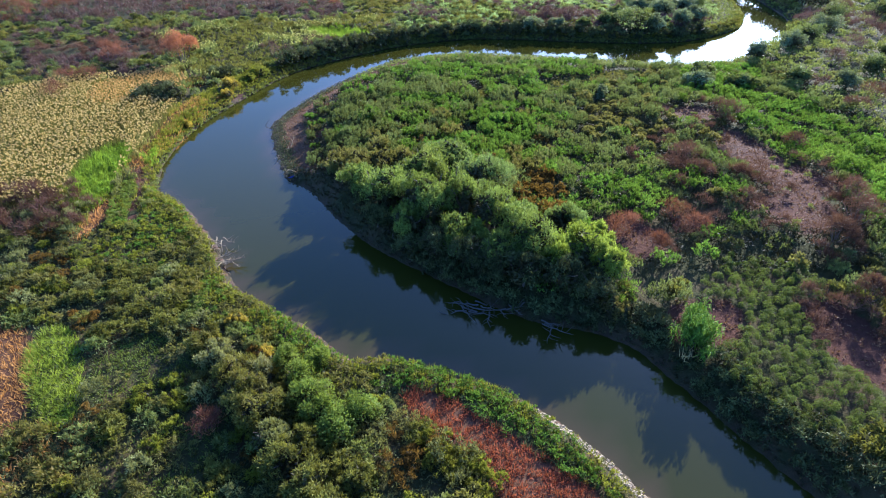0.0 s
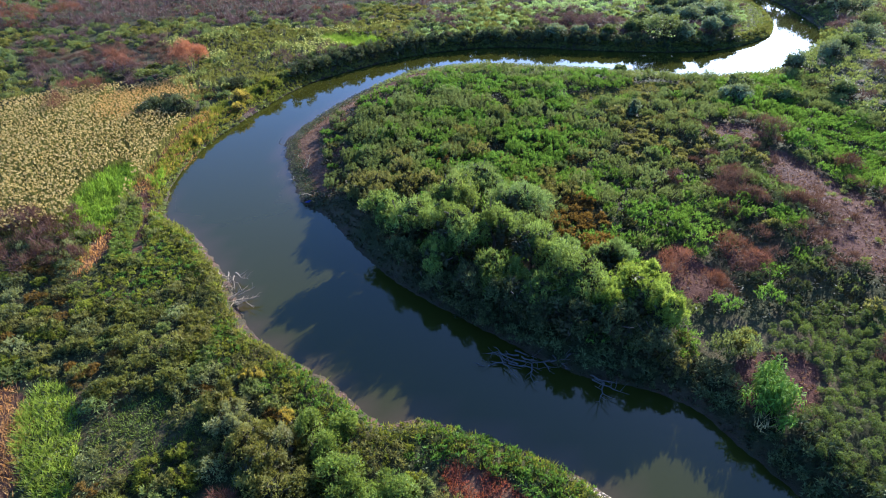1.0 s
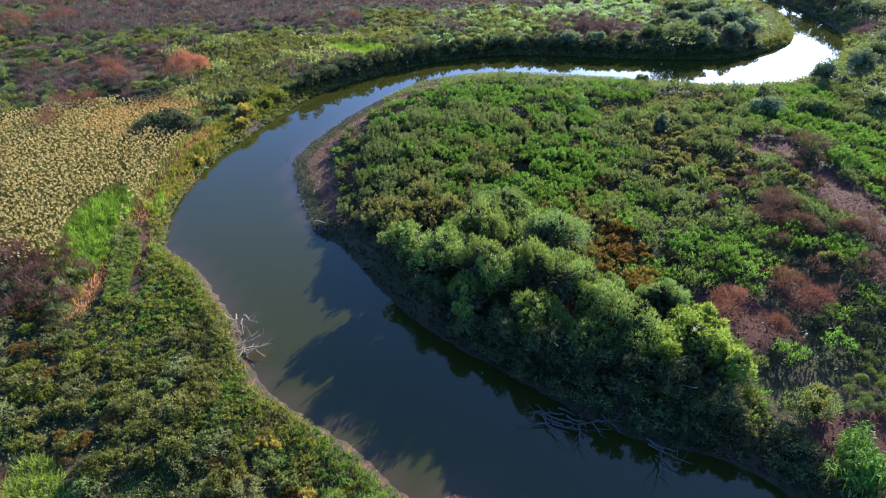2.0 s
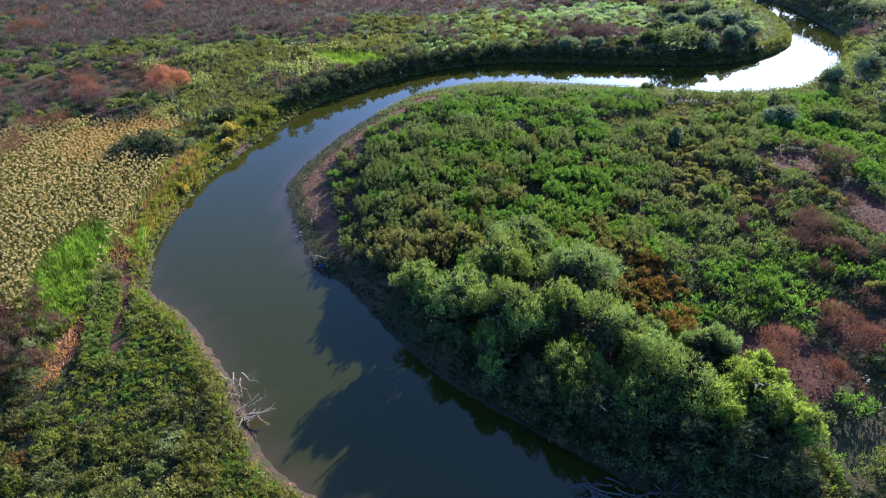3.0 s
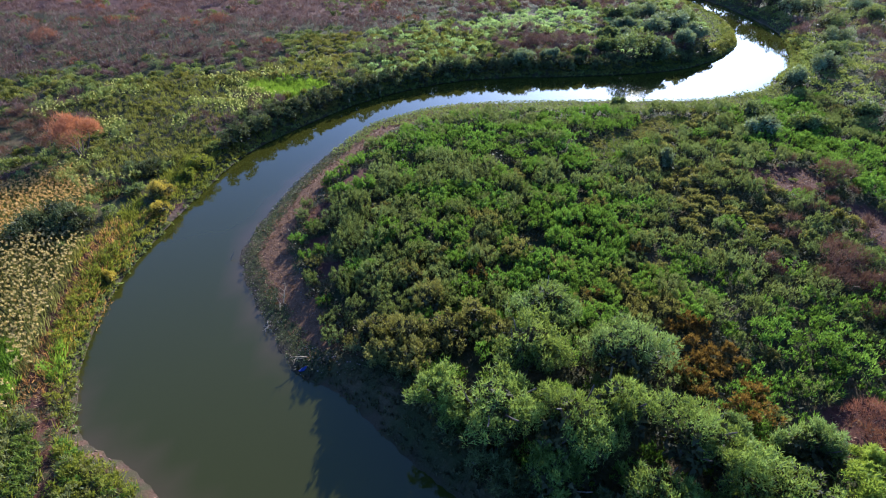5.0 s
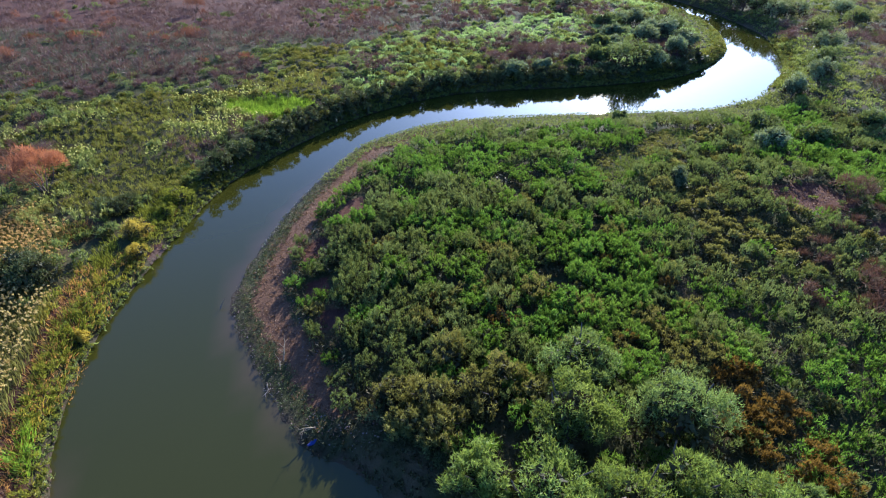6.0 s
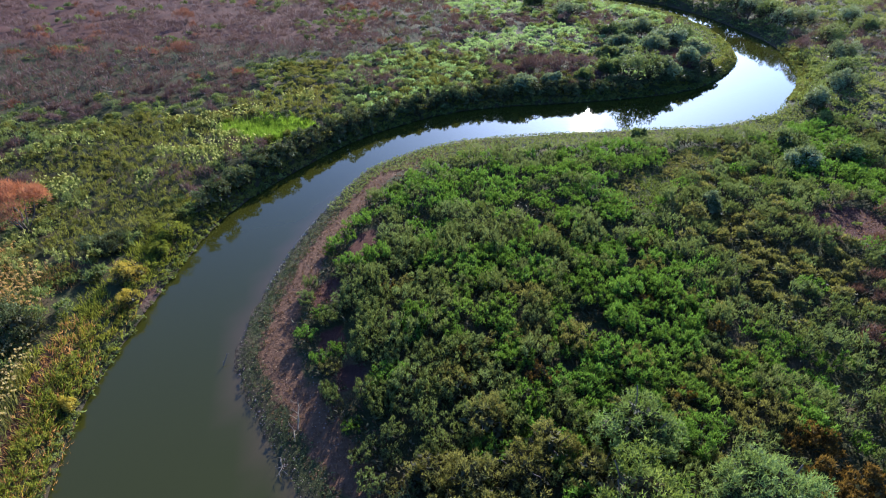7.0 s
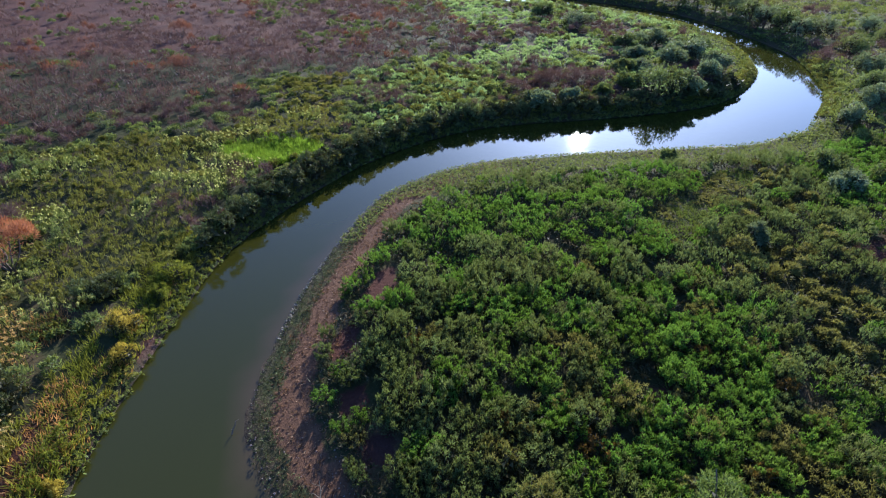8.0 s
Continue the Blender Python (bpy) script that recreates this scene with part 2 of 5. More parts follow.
def smooth(a, b, v):
    t = np.clip((v - a) / (b - a), 0, 1)
    return t * t * (3 - 2 * t)


_lattice = np.random.RandomState(5).rand(256, 256)


def patches(x, y, size, shift=0):
    """Smooth noise from 0 to 1 with patches of that many metres."""
    total, weight = 0, 0
    for k, amp in ((1, 1.0), (2.1, 0.5), (4.3, 0.25)):
        fx, fy = np.asarray(x) * k / size + 31.7 * shift + 900, np.asarray(y) * k / size + 17.3 * shift + 900
        ix, iy = np.floor(fx).astype(int), np.floor(fy).astype(int)
        u, v = smooth(0, 1, fx - ix), smooth(0, 1, fy - iy)
        a = _lattice[iy % 256, ix % 256] * (1 - u) + _lattice[iy % 256, (ix + 1) % 256] * u
        b = _lattice[(iy + 1) % 256, ix % 256] * (1 - u) + _lattice[(iy + 1) % 256, (ix + 1) % 256] * u
        total, weight = total + amp * (a * (1 - v) + b * v), weight + amp
    return total / weight


def oval(x, y, cx, cy, rx, ry, turn=0.0):
    """1 at the middle of an oval stretch of ground, 0 at its rim and beyond, with a ragged rim."""
    c, s = math.cos(radians(turn)), math.sin(radians(turn))
    dx, dy = x - cx, y - cy
    r = np.sqrt(((dx * c + dy * s) / rx) ** 2 + ((dy * c - dx * s) / ry) ** 2)
    r = r + (patches(x, y, 4.0, 3) - 0.5) * 0.7
    return np.clip((1.15 - r) * 2.5, 0, 1)


def gentle(x, y):
    """Where the inner bank is a flat beach and not a steep bank under trees."""
    return smooth(57, 63, y) * smooth(66, 54, x)


def bare_ground(x, y):
    k = np.zeros(np.shape(x))
    for o in ((36.2, 78.2, 4.6, 4.4, -20), (40, 62, 4.5, 10, 8), (37.5, 50, 5, 4, 0), (33, 31, 3, 5, 10), (21.4, 33.2, 4.0, 2.9, 20),
              (18.4, 45.4, 4.4, 3.4, 30), (26, 48, 3, 2, 0), (2.4, 22.3, 5.6, 1.7, -34), (6.6, 18.0, 4.0, 2.2, -42), (-31.6, 26.2, 2.1, 7.5, 33), (-29.5, 17.5, 2.0, 2.5, 0),
              (-35.9, 48.5, 1.3, 3.6, 10), (-33.4, 85.0, 0.35, 2.4, -14), (-17.3, 82.0, 1.3, 2.6, -20), (-13.6, 87.8, 1.2, 3.0, -28),
              (-17.6, 75.4, 1.4, 1.2, 0), (3.9, 70.4, 1.0, 0.8, 0), (7.2, 76.4, 1.6, 0.7, 0), (-16.4, 70.5, 1.2, 1.6, 0)):
        k = np.maximum(k, oval(x, y, *o))
    far_left = smooth(150, 172, y + 0.25 * x) * smooth(15, -25, x - 0.25 * (y - 150))
    k = np.maximum(k, smooth(0.8, 0.3, np.abs(x - np.interp(y, [46, 49, 52.5, 57.7, 62.2, 67.0, 75, 79], [-32.2, -32.7, -33.8, -36.2, -38.0, -38.9, -39.4, -38.6]))) * smooth(45, 48, y) * smooth(80, 77, y))
    track = smooth(4, 1.5, np.abs(y - (262 + 0.6 * x))) * smooth(-20, -35, x)
    return np.maximum(np.maximum(k, far_left * 0.85), track)


def height(x, y):
    d, inner = shore(x, y)
    g = gentle(x, y)
    bed = WATER - 0.08 + np.maximum(d, -4) * 0.35
    beach = WATER + 0.10 + np.clip(d, 0, 5) * 0.13 + smooth(4, 9, d) * 0.45
    steep = WATER + 0.05 + 1.4 * smooth(0.1, 2.4, d) + 0.1 * np.clip(d, 0, 3)
    cut = WATER + 0.05 + 1.25 * smooth(-0.2, 1.8, d) + 0.25 * smooth(2, 12, d)
    land = np.where(inner, g * beach + (1 - g) * steep, cut)
    land = land + 0.7 * oval(x, y, 38, 62, 12, 26) + 0.25 * smooth(20, 60, d) * (1 - inner)
    land = land + (patches(x, y, 7.0, 1) - 0.5) * 0.55 * smooth(1.0, 4, d) + (patches(x, y, 1.6, 2) - 0.5) * 0.14 * smooth(0.6, 2.0, d)
    return np.where(d > 0, land, bed)


# ---- mesh helpers ----
def mesh_of(name, v, f, material, tint=None, rounded=False, extra=()):
    """A mesh from arrays of points and of triangles or quads."""
    v, f = np.asarray(v, np.float32), np.asarray(f, np.int32)
    me = bpy.data.meshes.new(name)
    me.vertices.add(len(v))
    me.vertices.foreach_set("co", v.ravel())
    me.loops.add(f.size)
    me.loops.foreach_set("vertex_index", f.ravel())
    me.polygons.add(len(f))
    me.polygons.foreach_set("loop_start", np.arange(0, f.size, f.shape[1], dtype=np.int32))
    me.polygons.foreach_set("use_smooth", np.full(len(f), rounded))
    for key, values in (*extra, *((("tint", tint),) if tint is not None else ())):
        me.attributes.new(key, "FLOAT", "POINT").data.foreach_set("value", np.asarray(values, np.float32))
    me.materials.append(material)
    me.update(calc_edges=True)
    return me


def part(name, me, parent, label=""):
    ob = new(name, me)
    ob.parent = parent
    return tagged(ob, label)


def from_tris(name, tris, tint, material):
    return mesh_of(name, tris.reshape(-1, 3), np.arange(tris.shape[0] * 3).reshape(-1, 3), material, np.repeat(tint, 3))


def stuff(name, sets, material, label, category):
    """One object of many small blades, from (triangles, tint) pairs."""
    tris, tint = np.concatenate([s[0] for s in sets]), np.concatenate([s[1] for s in sets])
    return tagged(new(name, from_tris(name, tris, tint, material)), label, category, kind="stuff")


def unit(v):
    return v / np.maximum(1e-9, np.linalg.norm(v, axis=-1, keepdims=True))


def foliage(rng, base, radius, tall, count, length, width, lobes, up=0.35, wild=0.7, low=0.2, under=-0.35, lobe_size=(0.28, 0.48), dome=1.0, stretch=1.0, uneven=0.75):
    """Leaf blades on the lobes of bushy plants. base: (k, 3); radius, tall: (k,). Gives triangles (k * count, 3, 3) and a tint each."""
    k = len(base)
    az = rng.rand(k, lobes) * 2 * np.pi
    rr = np.sqrt(rng.rand(k, lobes)) * 0.78
    rr[:, 0] *= 0.3
    lz = tall[:, None] * np.clip(low + (0.8 - low) * (1 - dome * rr ** 2) * rng.uniform(uneven, 1.15, (k, lobes)), 0.08, 1)
    lc = np.stack([np.cos(az) * rr * radius[:, None], np.sin(az) * rr * radius[:, None], lz], -1)
    lr = radius[:, None] * rng.uniform(*lobe_size, (k, lobes))
    lr = np.minimum(lr, tall[:, None] * 0.45)
    pick = rng.randint(0, lobes, (k, count))
    rows = np.arange(k)[:, None]
    n = unit(rng.normal(size=(k, count, 3)))
    n[..., 2] = np.where(n[..., 2] < under, -n[..., 2], n[..., 2])
    p = lc[rows, pick] + n * lr[rows, pick][..., None] * rng.uniform(0.72, 1.03, (k, count, 1)) * np.array([1, 1, stretch])
    p[..., 2] = np.maximum(p[..., 2], 0.03)
    d = unit(n * 0.6 + np.array([0, 0, up]) + rng.normal(size=n.shape) * wild)
    s = unit(np.cross(d, n + rng.normal(size=n.shape) * 0.75))
    ln = length * rng.uniform(0.6, 1.35, (k, count, 1))
    w = width * rng.uniform(0.7, 1.25, (k, count, 1)) * 0.5
    p = p + base[:, None, :]
    tris = np.stack([p - s * w, p + s * w, p + d * ln], 2).reshape(-1, 3, 3)
    lobe_tint = rng.uniform(-0.38, 0.38, (k, lobes))
    tint = np.clip(rng.rand(k)[:, None] * 0.8 + 0.1 + lobe_tint[rows, pick], 0, 1).reshape(-1)
    return tris, tint


def blades(rng, base, tall, count, width, spread, lean=0.25, start=0.0):
    """Upright blades or twigs that rise from one foot and fan out."""
    k = len(base)
    az = rng.rand(k, count) * 2 * np.pi
    r0 = np.sqrt(rng.rand(k, count)) * spread
    foot = np.stack([np.cos(az) * r0, np.sin(az) * r0, np.zeros_like(az)], -1) + base[:, None, :]
    a2 = az + rng.normal(size=az.shape) * 0.6
    ln = tall[:, None] * rng.uniform(0.6, 1.15, (k, count))
    out = lean * rng.uniform(0.2, 1.2, (k, count))
    d = unit(np.stack([np.cos(a2) * out, np.sin(a2) * out, np.ones_like(az)], -1))
    foot = foot + d * (ln * start * rng.rand(k, count))[..., None]
    s = unit(np.cross(d, rng.normal(size=d.shape))) * (width * rng.uniform(0.6, 1.2, (k, count, 1)) * 0.5)
    tris = np.stack([foot - s, foot + s, foot + d * ln[..., None]], 2).reshape(-1, 3, 3)
    tint = np.repeat(np.clip(rng.rand(k)[:, None], 0, 1), count, 1).reshape(-1)
    return tris, tint


def tubes(limbs, sides=6):
    """Tapered limbs. limbs: lists of (x, y, z, radius) stations. Gives points and quads."""
    vs, fs, at = [], [], 0
    for stations in limbs:
        st = np.asarray(stations, float)
        way = unit(np.gradient(st[:, :3], axis=0))
        ref = np.where(np.abs(way[:, 2:]) > 0.9, np.array([[1.0, 0, 0]]), np.array([[0, 0, 1.0]]))
        a = unit(np.cross(way, ref))
        b = np.cross(way, a)
        ang = np.arange(sides) / sides * 2 * np.pi
        ring = st[:, None, :3] + st[:, 3, None, None] * (np.cos(ang)[None, :, None] * a[:, None] + np.sin(ang)[None, :, None] * b[:, None])
        n = len(st)
        vs.append(ring.reshape(-1, 3))
        i = np.arange(n - 1)[:, None] * sides + np.arange(sides)[None]
        j = np.arange(n - 1)[:, None] * sides + (np.arange(sides)[None] + 1) % sides
        fs.append(np.stack([i, j, j + sides, i + sides], -1).reshape(-1, 4) + at)
        at += n * sides
    return np.vstack(vs), np.vstack(fs)


def limb(rng, a, b, r0, r1, bend=0.12, n=6):
    """A crooked limb from a to b."""
    a, b = np.array(a, float), np.array(b, float)
    t = np.linspace(0, 1, n)[:, None]
    size = np.linalg.norm(b - a)
    sway = np.cumsum(rng.normal(size=(n, 3)), 0) * bend * size / n
    sway = sway - sway[0]
    p = a + (b - a) * t + sway * np.sin(np.minimum(1, t * 1.2) * np.pi / 2)
    return np.hstack([p, r0 + (r1 - r0) * t])


def scatter(rng, x0, x1, y0, y1, gap, keep, jitter=0.42, thick=True):
    """Ground places about gap metres apart where keep(x, y) allows, within the stretch of plain that is planted thickly."""
    xs, ys = np.meshgrid(np.arange(x0, x1, gap), np.arange(y0, y1, gap * 0.87))
    xs[1::2] += gap / 2
    x = (xs + rng.uniform(-jitter, jitter, xs.shape) * gap).ravel()
    y = (ys + rng.uniform(-jitter, jitter, xs.shape) * gap).ravel()
    core = (x > -0.86 * y - 18) & (x < np.maximum(0.86 * y + 16, 1.45 * y - 74))
    ok = keep(x, y, rng.rand(len(x))) & (core if thick else ~core | (y < 12))
    x, y = x[ok], y[ok]
    return np.stack([x, y, height(x, y) - 0.03], -1)


# ---- ground and water ----
def stretched(lo, hi, gap, far):
    """Even steps from lo to hi, then ever longer ones out to the horizon."""
    mid = list(np.arange(lo, hi + gap / 2, gap))
    steps, g, s = [], gap, 0.0
    while s < far:
        g *= 1.45
        s += g
        steps.append(s)
    return np.array([lo - s for s in reversed(steps)] + mid + [mid[-1] + s for s in steps])


ax, ay = np.meshgrid(stretched(-100, 130, 1.15, 3500), stretched(0, 262, 1.15, 3500))
nx, ny = ax.shape[1], ax.shape[0]
vx, vy = ax.ravel(), ay.ravel()
d_v, in_v = shore(vx, vy)
mud_v = np.where(in_v, smooth(1.6, 2.4, d_v) * smooth(5.2, 4.0, d_v) * smooth(58, 64, vy) * smooth(8, -14, vx), 0.7 * smooth(1.1, 0.5, d_v) * smooth(-0.5, 0, d_v) * smooth(66, 58, vy))
mud_v = np.maximum(mud_v, 0.8 * np.maximum.reduce([oval(vx, vy, -31.2, 26.0, 2.0, 7.0, 33), oval(vx, vy, -36.4, 47.4, 1.4, 3.2, 10), oval(vx, vy, 2.4, 22.3, 5.6, 1.7, -34), oval(vx, vy, 6.6, 18, 4, 2.2, -42)]))
wet_v = smooth(0.7, 0.05, d_v)
idx = np.arange(nx * ny).reshape(ny, nx)
quads = np.stack([idx[:-1, :-1], idx[:-1, 1:], idx[1:, 1:], idx[1:, :-1]], -1).reshape(-1, 4)
tagged(new("ground", mesh_of("ground", np.stack([vx, vy, height(vx, vy)], -1), quads, M_GROUND, rounded=True, extra=(("bare", bare_ground(vx, vy)), ("mud", mud_v), ("wet", wet_v)))),
       "river floodplain of red-brown soil, mud and turf", "ground", kind="structure")

wx, wy = np.meshgrid(np.arange(-175, 185, 2.0), np.arange(-85, 328, 2.0))
wn_, wm_ = wx.shape[1], wx.shape[0]
dw, in_w = shore(wx.ravel(), wy.ravel())
low_w = np.where(in_w, gentle(wx.ravel(), wy.ravel()) * smooth(110, 90, wy.ravel()), smooth(64, 56, wy.ravel()))
idx = np.arange(wn_ * wm_).reshape(wm_, wn_)
quads = np.stack([idx[:-1, :-1], idx[:-1, 1:], idx[1:, 1:], idx[1:, :-1]], -1).reshape(-1, 4)
quads = quads[dw[quads].min(1) < 2.5]
used, again = np.unique(quads, return_inverse=True)
wv = np.stack([wx.ravel(), wy.ravel(), np.full(wx.size, WATER)], -1)[used]
tagged(new("river", mesh_of("river", wv, again.reshape(-1, 4), M_WATER, rounded=True, extra=(("shallow", 0.5 * smooth(-1.6, 0.0, dw[used]) * low_w[used]),))),
       "still murky olive-green river water reflecting the sky", "water", kind="structure")


# ---- trees ----
def tree(name, x, y, radius, tall, material, seed, label, category, group="", leaves=7400, blade=(0.26, 0.07), lobes=130, low=0.3, lobe_size=(0.055, 0.125), stretch=2.0, up=0.9):
    rng = np.random.RandomState(seed)
    z = float(height(np.array([x]), np.array([y]))[0]) - 0.05
    root = tagged(new(name), label, category, group)
    root.location = (x, y, z)
    lean = rng.normal(size=2) * 0.06 * tall
    top = np.array([lean[0], lean[1], tall * 0.5])
    part("trunk", mesh_of("trunk", *tubes([limb(rng, (0, 0, -0.2), top, 0.05 * tall ** 0.8, 0.03 * tall ** 0.8)], 8), M_BARK, rounded=True), root)
    for i in range(5):
        a = i * 1.26 + rng.rand() * 0.8
        start = top * rng.uniform(0.35, 0.95)
        end = (math.cos(a) * radius * 0.65, math.sin(a) * radius * 0.65, tall * rng.uniform(0.55, 0.85))
        part("limb", mesh_of("limb", *tubes([limb(rng, start, end, 0.022 * tall ** 0.8, 0.008 * tall, 0.25)], 6), M_BARK, rounded=True), root)
    turn = rng.rand() * 6.28 + np.arange(5) * 1.26 + rng.normal(size=5) * 0.3
    off = radius * np.array([0.0, 0.5, 0.58, 0.46, 0.6])
    feet = np.stack([np.cos(turn) * off, np.sin(turn) * off, np.zeros(5)], -1)
    rise = tall * np.array([1.0, *rng.uniform(0.74, 1.0, 4)])
    wide = radius * np.array([0.62, *rng.uniform(0.48, 0.64, 4)])
    tris, tint = foliage(rng, feet, wide, rise, leaves // 5, blade[0], blade[1], max(5, lobes // 5), up, 0.75, low, -0.75, tuple(2.1 * q for q in lobe_size), 0.5, stretch, 0.65)
    tris = tris * np.array([rng.uniform(0.82, 1.2), rng.uniform(0.82, 1.2), 1])
    part("crown", from_tris("crown", tris, tint, material), root)
    spray = min(0.45, 0.2 * radius)
    # dark blades added inside the crown to colour in its shade
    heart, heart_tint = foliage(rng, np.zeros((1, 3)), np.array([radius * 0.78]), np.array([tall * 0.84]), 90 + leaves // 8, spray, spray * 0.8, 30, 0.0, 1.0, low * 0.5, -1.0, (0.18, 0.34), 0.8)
    part("crown_shade_fill", from_tris("crown_shade_fill", heart, heart_tint, M_SHADE_FILL), root, "dark fill for the shade inside the crown")
    return root


W1 = "bushy green willow tree leaning over the shaded river bank"
WILLOWS = [(-6.0, 50.2, 2.8, 5.2), (-1.8, 48.2, 3.0, 5.6), (1.6, 48.8, 2.5, 5.4), (-3.4, 45.6, 2.2, 3.3), (5.0, 45.6, 3.0, 5.6), (1.6, 43.6, 2.5, 3.5), (8.0, 41.8, 3.1, 5.6), (5.0, 41.0, 2.5, 3.8), (-2.4, 55.0, 2.9, 5.0),
           (-8.8, 52.0, 2.2, 4.2)]
for i, (x, y, r, h) in enumerate(WILLOWS):
    tree("willow_tree", x, y, r, h, M_WILLOW, 100 + i, W1, "tree", "willows along the bank")
for i, (x, y, r, h) in enumerate([(0.3, 59.7, 2.9, 4.4), (4.3, 53.5, 3.1, 5.0), (11.6, 44.6, 2.3, 4.6), (8.0, 47.0, 1.6, 3.4)]):
    tree("willow_tree", x, y, r, h, M_SILVER, 130 + i, "rounded silver-green willow tree behind the bank row", "tree", "willows along the bank")
for i, (x, y, r, h) in enumerate([(12.1, 40.1, 2.4, 5.2), (10.2, 39.4, 2.1, 4.6), (14.4, 38.2, 1.6, 4.0), (14.8, 42.8, 1.5, 3.6)]):
    tree("willow_tree", x, y, r, h, M_LIME, 150 + i, "sunlit yellow-green willow tree at the row's end", "tree", "willows along the bank")
for i, (x, y, r, h) in enumerate([(-12.6, 60.6, 1.9, 2.6), (-10.6, 59.2, 2.0, 3.0), (-12.2, 57.8, 1.5, 2.4), (-8.4, 63.6, 2.0, 2.7), (-5.0, 60.6, 1.9, 2.8), (-7.6, 59.0, 2.1, 3.2), (-10.4, 56.7, 1.6, 2.4), (-3.3, 58.2, 1.7, 2.4), (-9.5, 67.6, 1.9, 2.0), (14.4, 34.4, 1.5, 2.2)]):
    tree("olive_bush", x, y, r, h, M_OLIVE, 170 + i, "tall olive-green bush with browning leaves", "bush", leaves=3000, blade=(0.22, 0.062), lobes=70, low=0.12, lobe_size=(0.06, 0.11), stretch=2.6, up=1.3)
# the shaded river side of these bushes is put into their leaf colour
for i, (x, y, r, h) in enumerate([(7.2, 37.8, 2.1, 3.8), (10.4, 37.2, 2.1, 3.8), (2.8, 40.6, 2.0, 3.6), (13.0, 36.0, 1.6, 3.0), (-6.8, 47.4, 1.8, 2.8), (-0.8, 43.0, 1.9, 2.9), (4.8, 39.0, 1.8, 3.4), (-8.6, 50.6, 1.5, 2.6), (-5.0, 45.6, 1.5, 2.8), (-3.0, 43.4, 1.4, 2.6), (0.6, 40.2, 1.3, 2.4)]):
    tree("willow_tree", x, y, r, h, M_SHADY, 190 + i, "willow bush at the water's edge, coloured dark for its shaded side", "tree", "willows along the bank", leaves=4000, low=0.05)
for i, (x, y, r, h) in enumerate([(-41.6, 80.4, 2.6, 2.5), (-45.6, 80.6, 2.3, 2.2), (-43.6, 82.0, 2.6, 2.4), (-38.0, 92.5, 2.0, 1.6)]):
    tree("dark_bush", x, y, r, h, M_SHADY, 210 + i, "round dark green bush among reeds", "bush", leaves=3000, blade=(0.22, 0.09), lobes=22, low=0.1, lobe_size=(0.18, 0.32), stretch=1.0)
for i, (x, y, r, h) in enumerate([(-18.2, 29.8, 1.3, 1.5), (-16.4, 28.2, 1.5, 1.9), (-14.9, 26.4, 1.5, 2.3), (-13.5, 24.7, 1.5, 2.6), (-12.2, 22.9, 1.5, 2.7), (-10.7, 21.1, 1.5, 2.7), (-9.2, 19.5, 1.4, 2.6), (-7.7, 18.0, 1.4, 2.4), (-6.2, 16.4, 1.4, 2.4), (-12.9, 26.4, 1.3, 2.0), (-11.0, 23.9, 1.3, 2.1), (-8.6, 21.3, 1.3, 2.0), (-4.8, 18.4, 1.3, 1.9)]):
    tree("bramble_mound", x, y, r, h, M_PALE if i % 4 == 1 else M_BRAMBLE, 430 + i, "tall mound of grey-green brambles casting a long shadow", "bramble", "bramble ridge", leaves=3000, blade=(0.2, 0.08), lobes=46, low=0.1, lobe_size=(0.1, 0.22), stretch=1.5)
for i, (x, y, r, h) in enumerate([(-11.4, 28.0, 1.1, 1.3), (-10.2, 26.4, 1.2, 1.5), (-9.2, 24.8, 1.3, 1.6), (-8.0, 23.4, 1.2, 1.6), (-6.8, 22.2, 1.2, 1.5), (-9.2, 28.4, 1.0, 1.0), (-5.6, 23.8, 1.1, 1.3)]):
    tree("creeper_mound", x, y, r, h, M_CREEPER, 450 + i, "rounded mound of bright green creeper", "creeper", "creeper mounds", leaves=2600, blade=(0.19, 0.09), lobes=16, low=0.1, lobe_size=(0.25, 0.45))
# trees round the far bends, some with haze mixed into the leaf colour
for i, (x, y, r, h) in enumerate([(41.0, 128.2, 5.0, 5.4), (45.6, 127.6, 2.8, 4.0), (53.6, 132.2, 2.6, 4.2), (36, 130.6, 2.6, 3.2), (51.5, 141.5, 3.2, 4.2), (56.8, 143.6, 3.8, 4.8), (61.0, 147.0, 3.6, 4.6), (58.4, 136.6, 2.6, 4.4),
                                  (48.0, 147.6, 2.4, 2.8), (49.6, 154.6, 3.2, 3.2), (53.6, 156.0, 3.2, 3.4), (58.5, 156.5, 3.4, 3.8), (41.2, 140.8, 2.4, 2.4), (44.4, 140.2, 2.2, 2.4), (49.8, 178, 3.8, 3.8), (45.6, 189, 3.4, 3.6),
                                  (18.4, 127.9, 2.2, 2.8), (24.4, 128.6, 1.8, 2.4), (30.4, 128.8, 2.0, 2.6)]):
    tree("bank_tree", x, y, r, h, M_FARTREE if i % 3 else M_GREY, 220 + i, "rounded dark green tree on the far peninsula", "tree", "trees on the far peninsula", leaves=3000, blade=(0.4, 0.17), lobes=44, lobe_size=(0.13, 0.25), stretch=1.0, up=0.4, low=0.12)
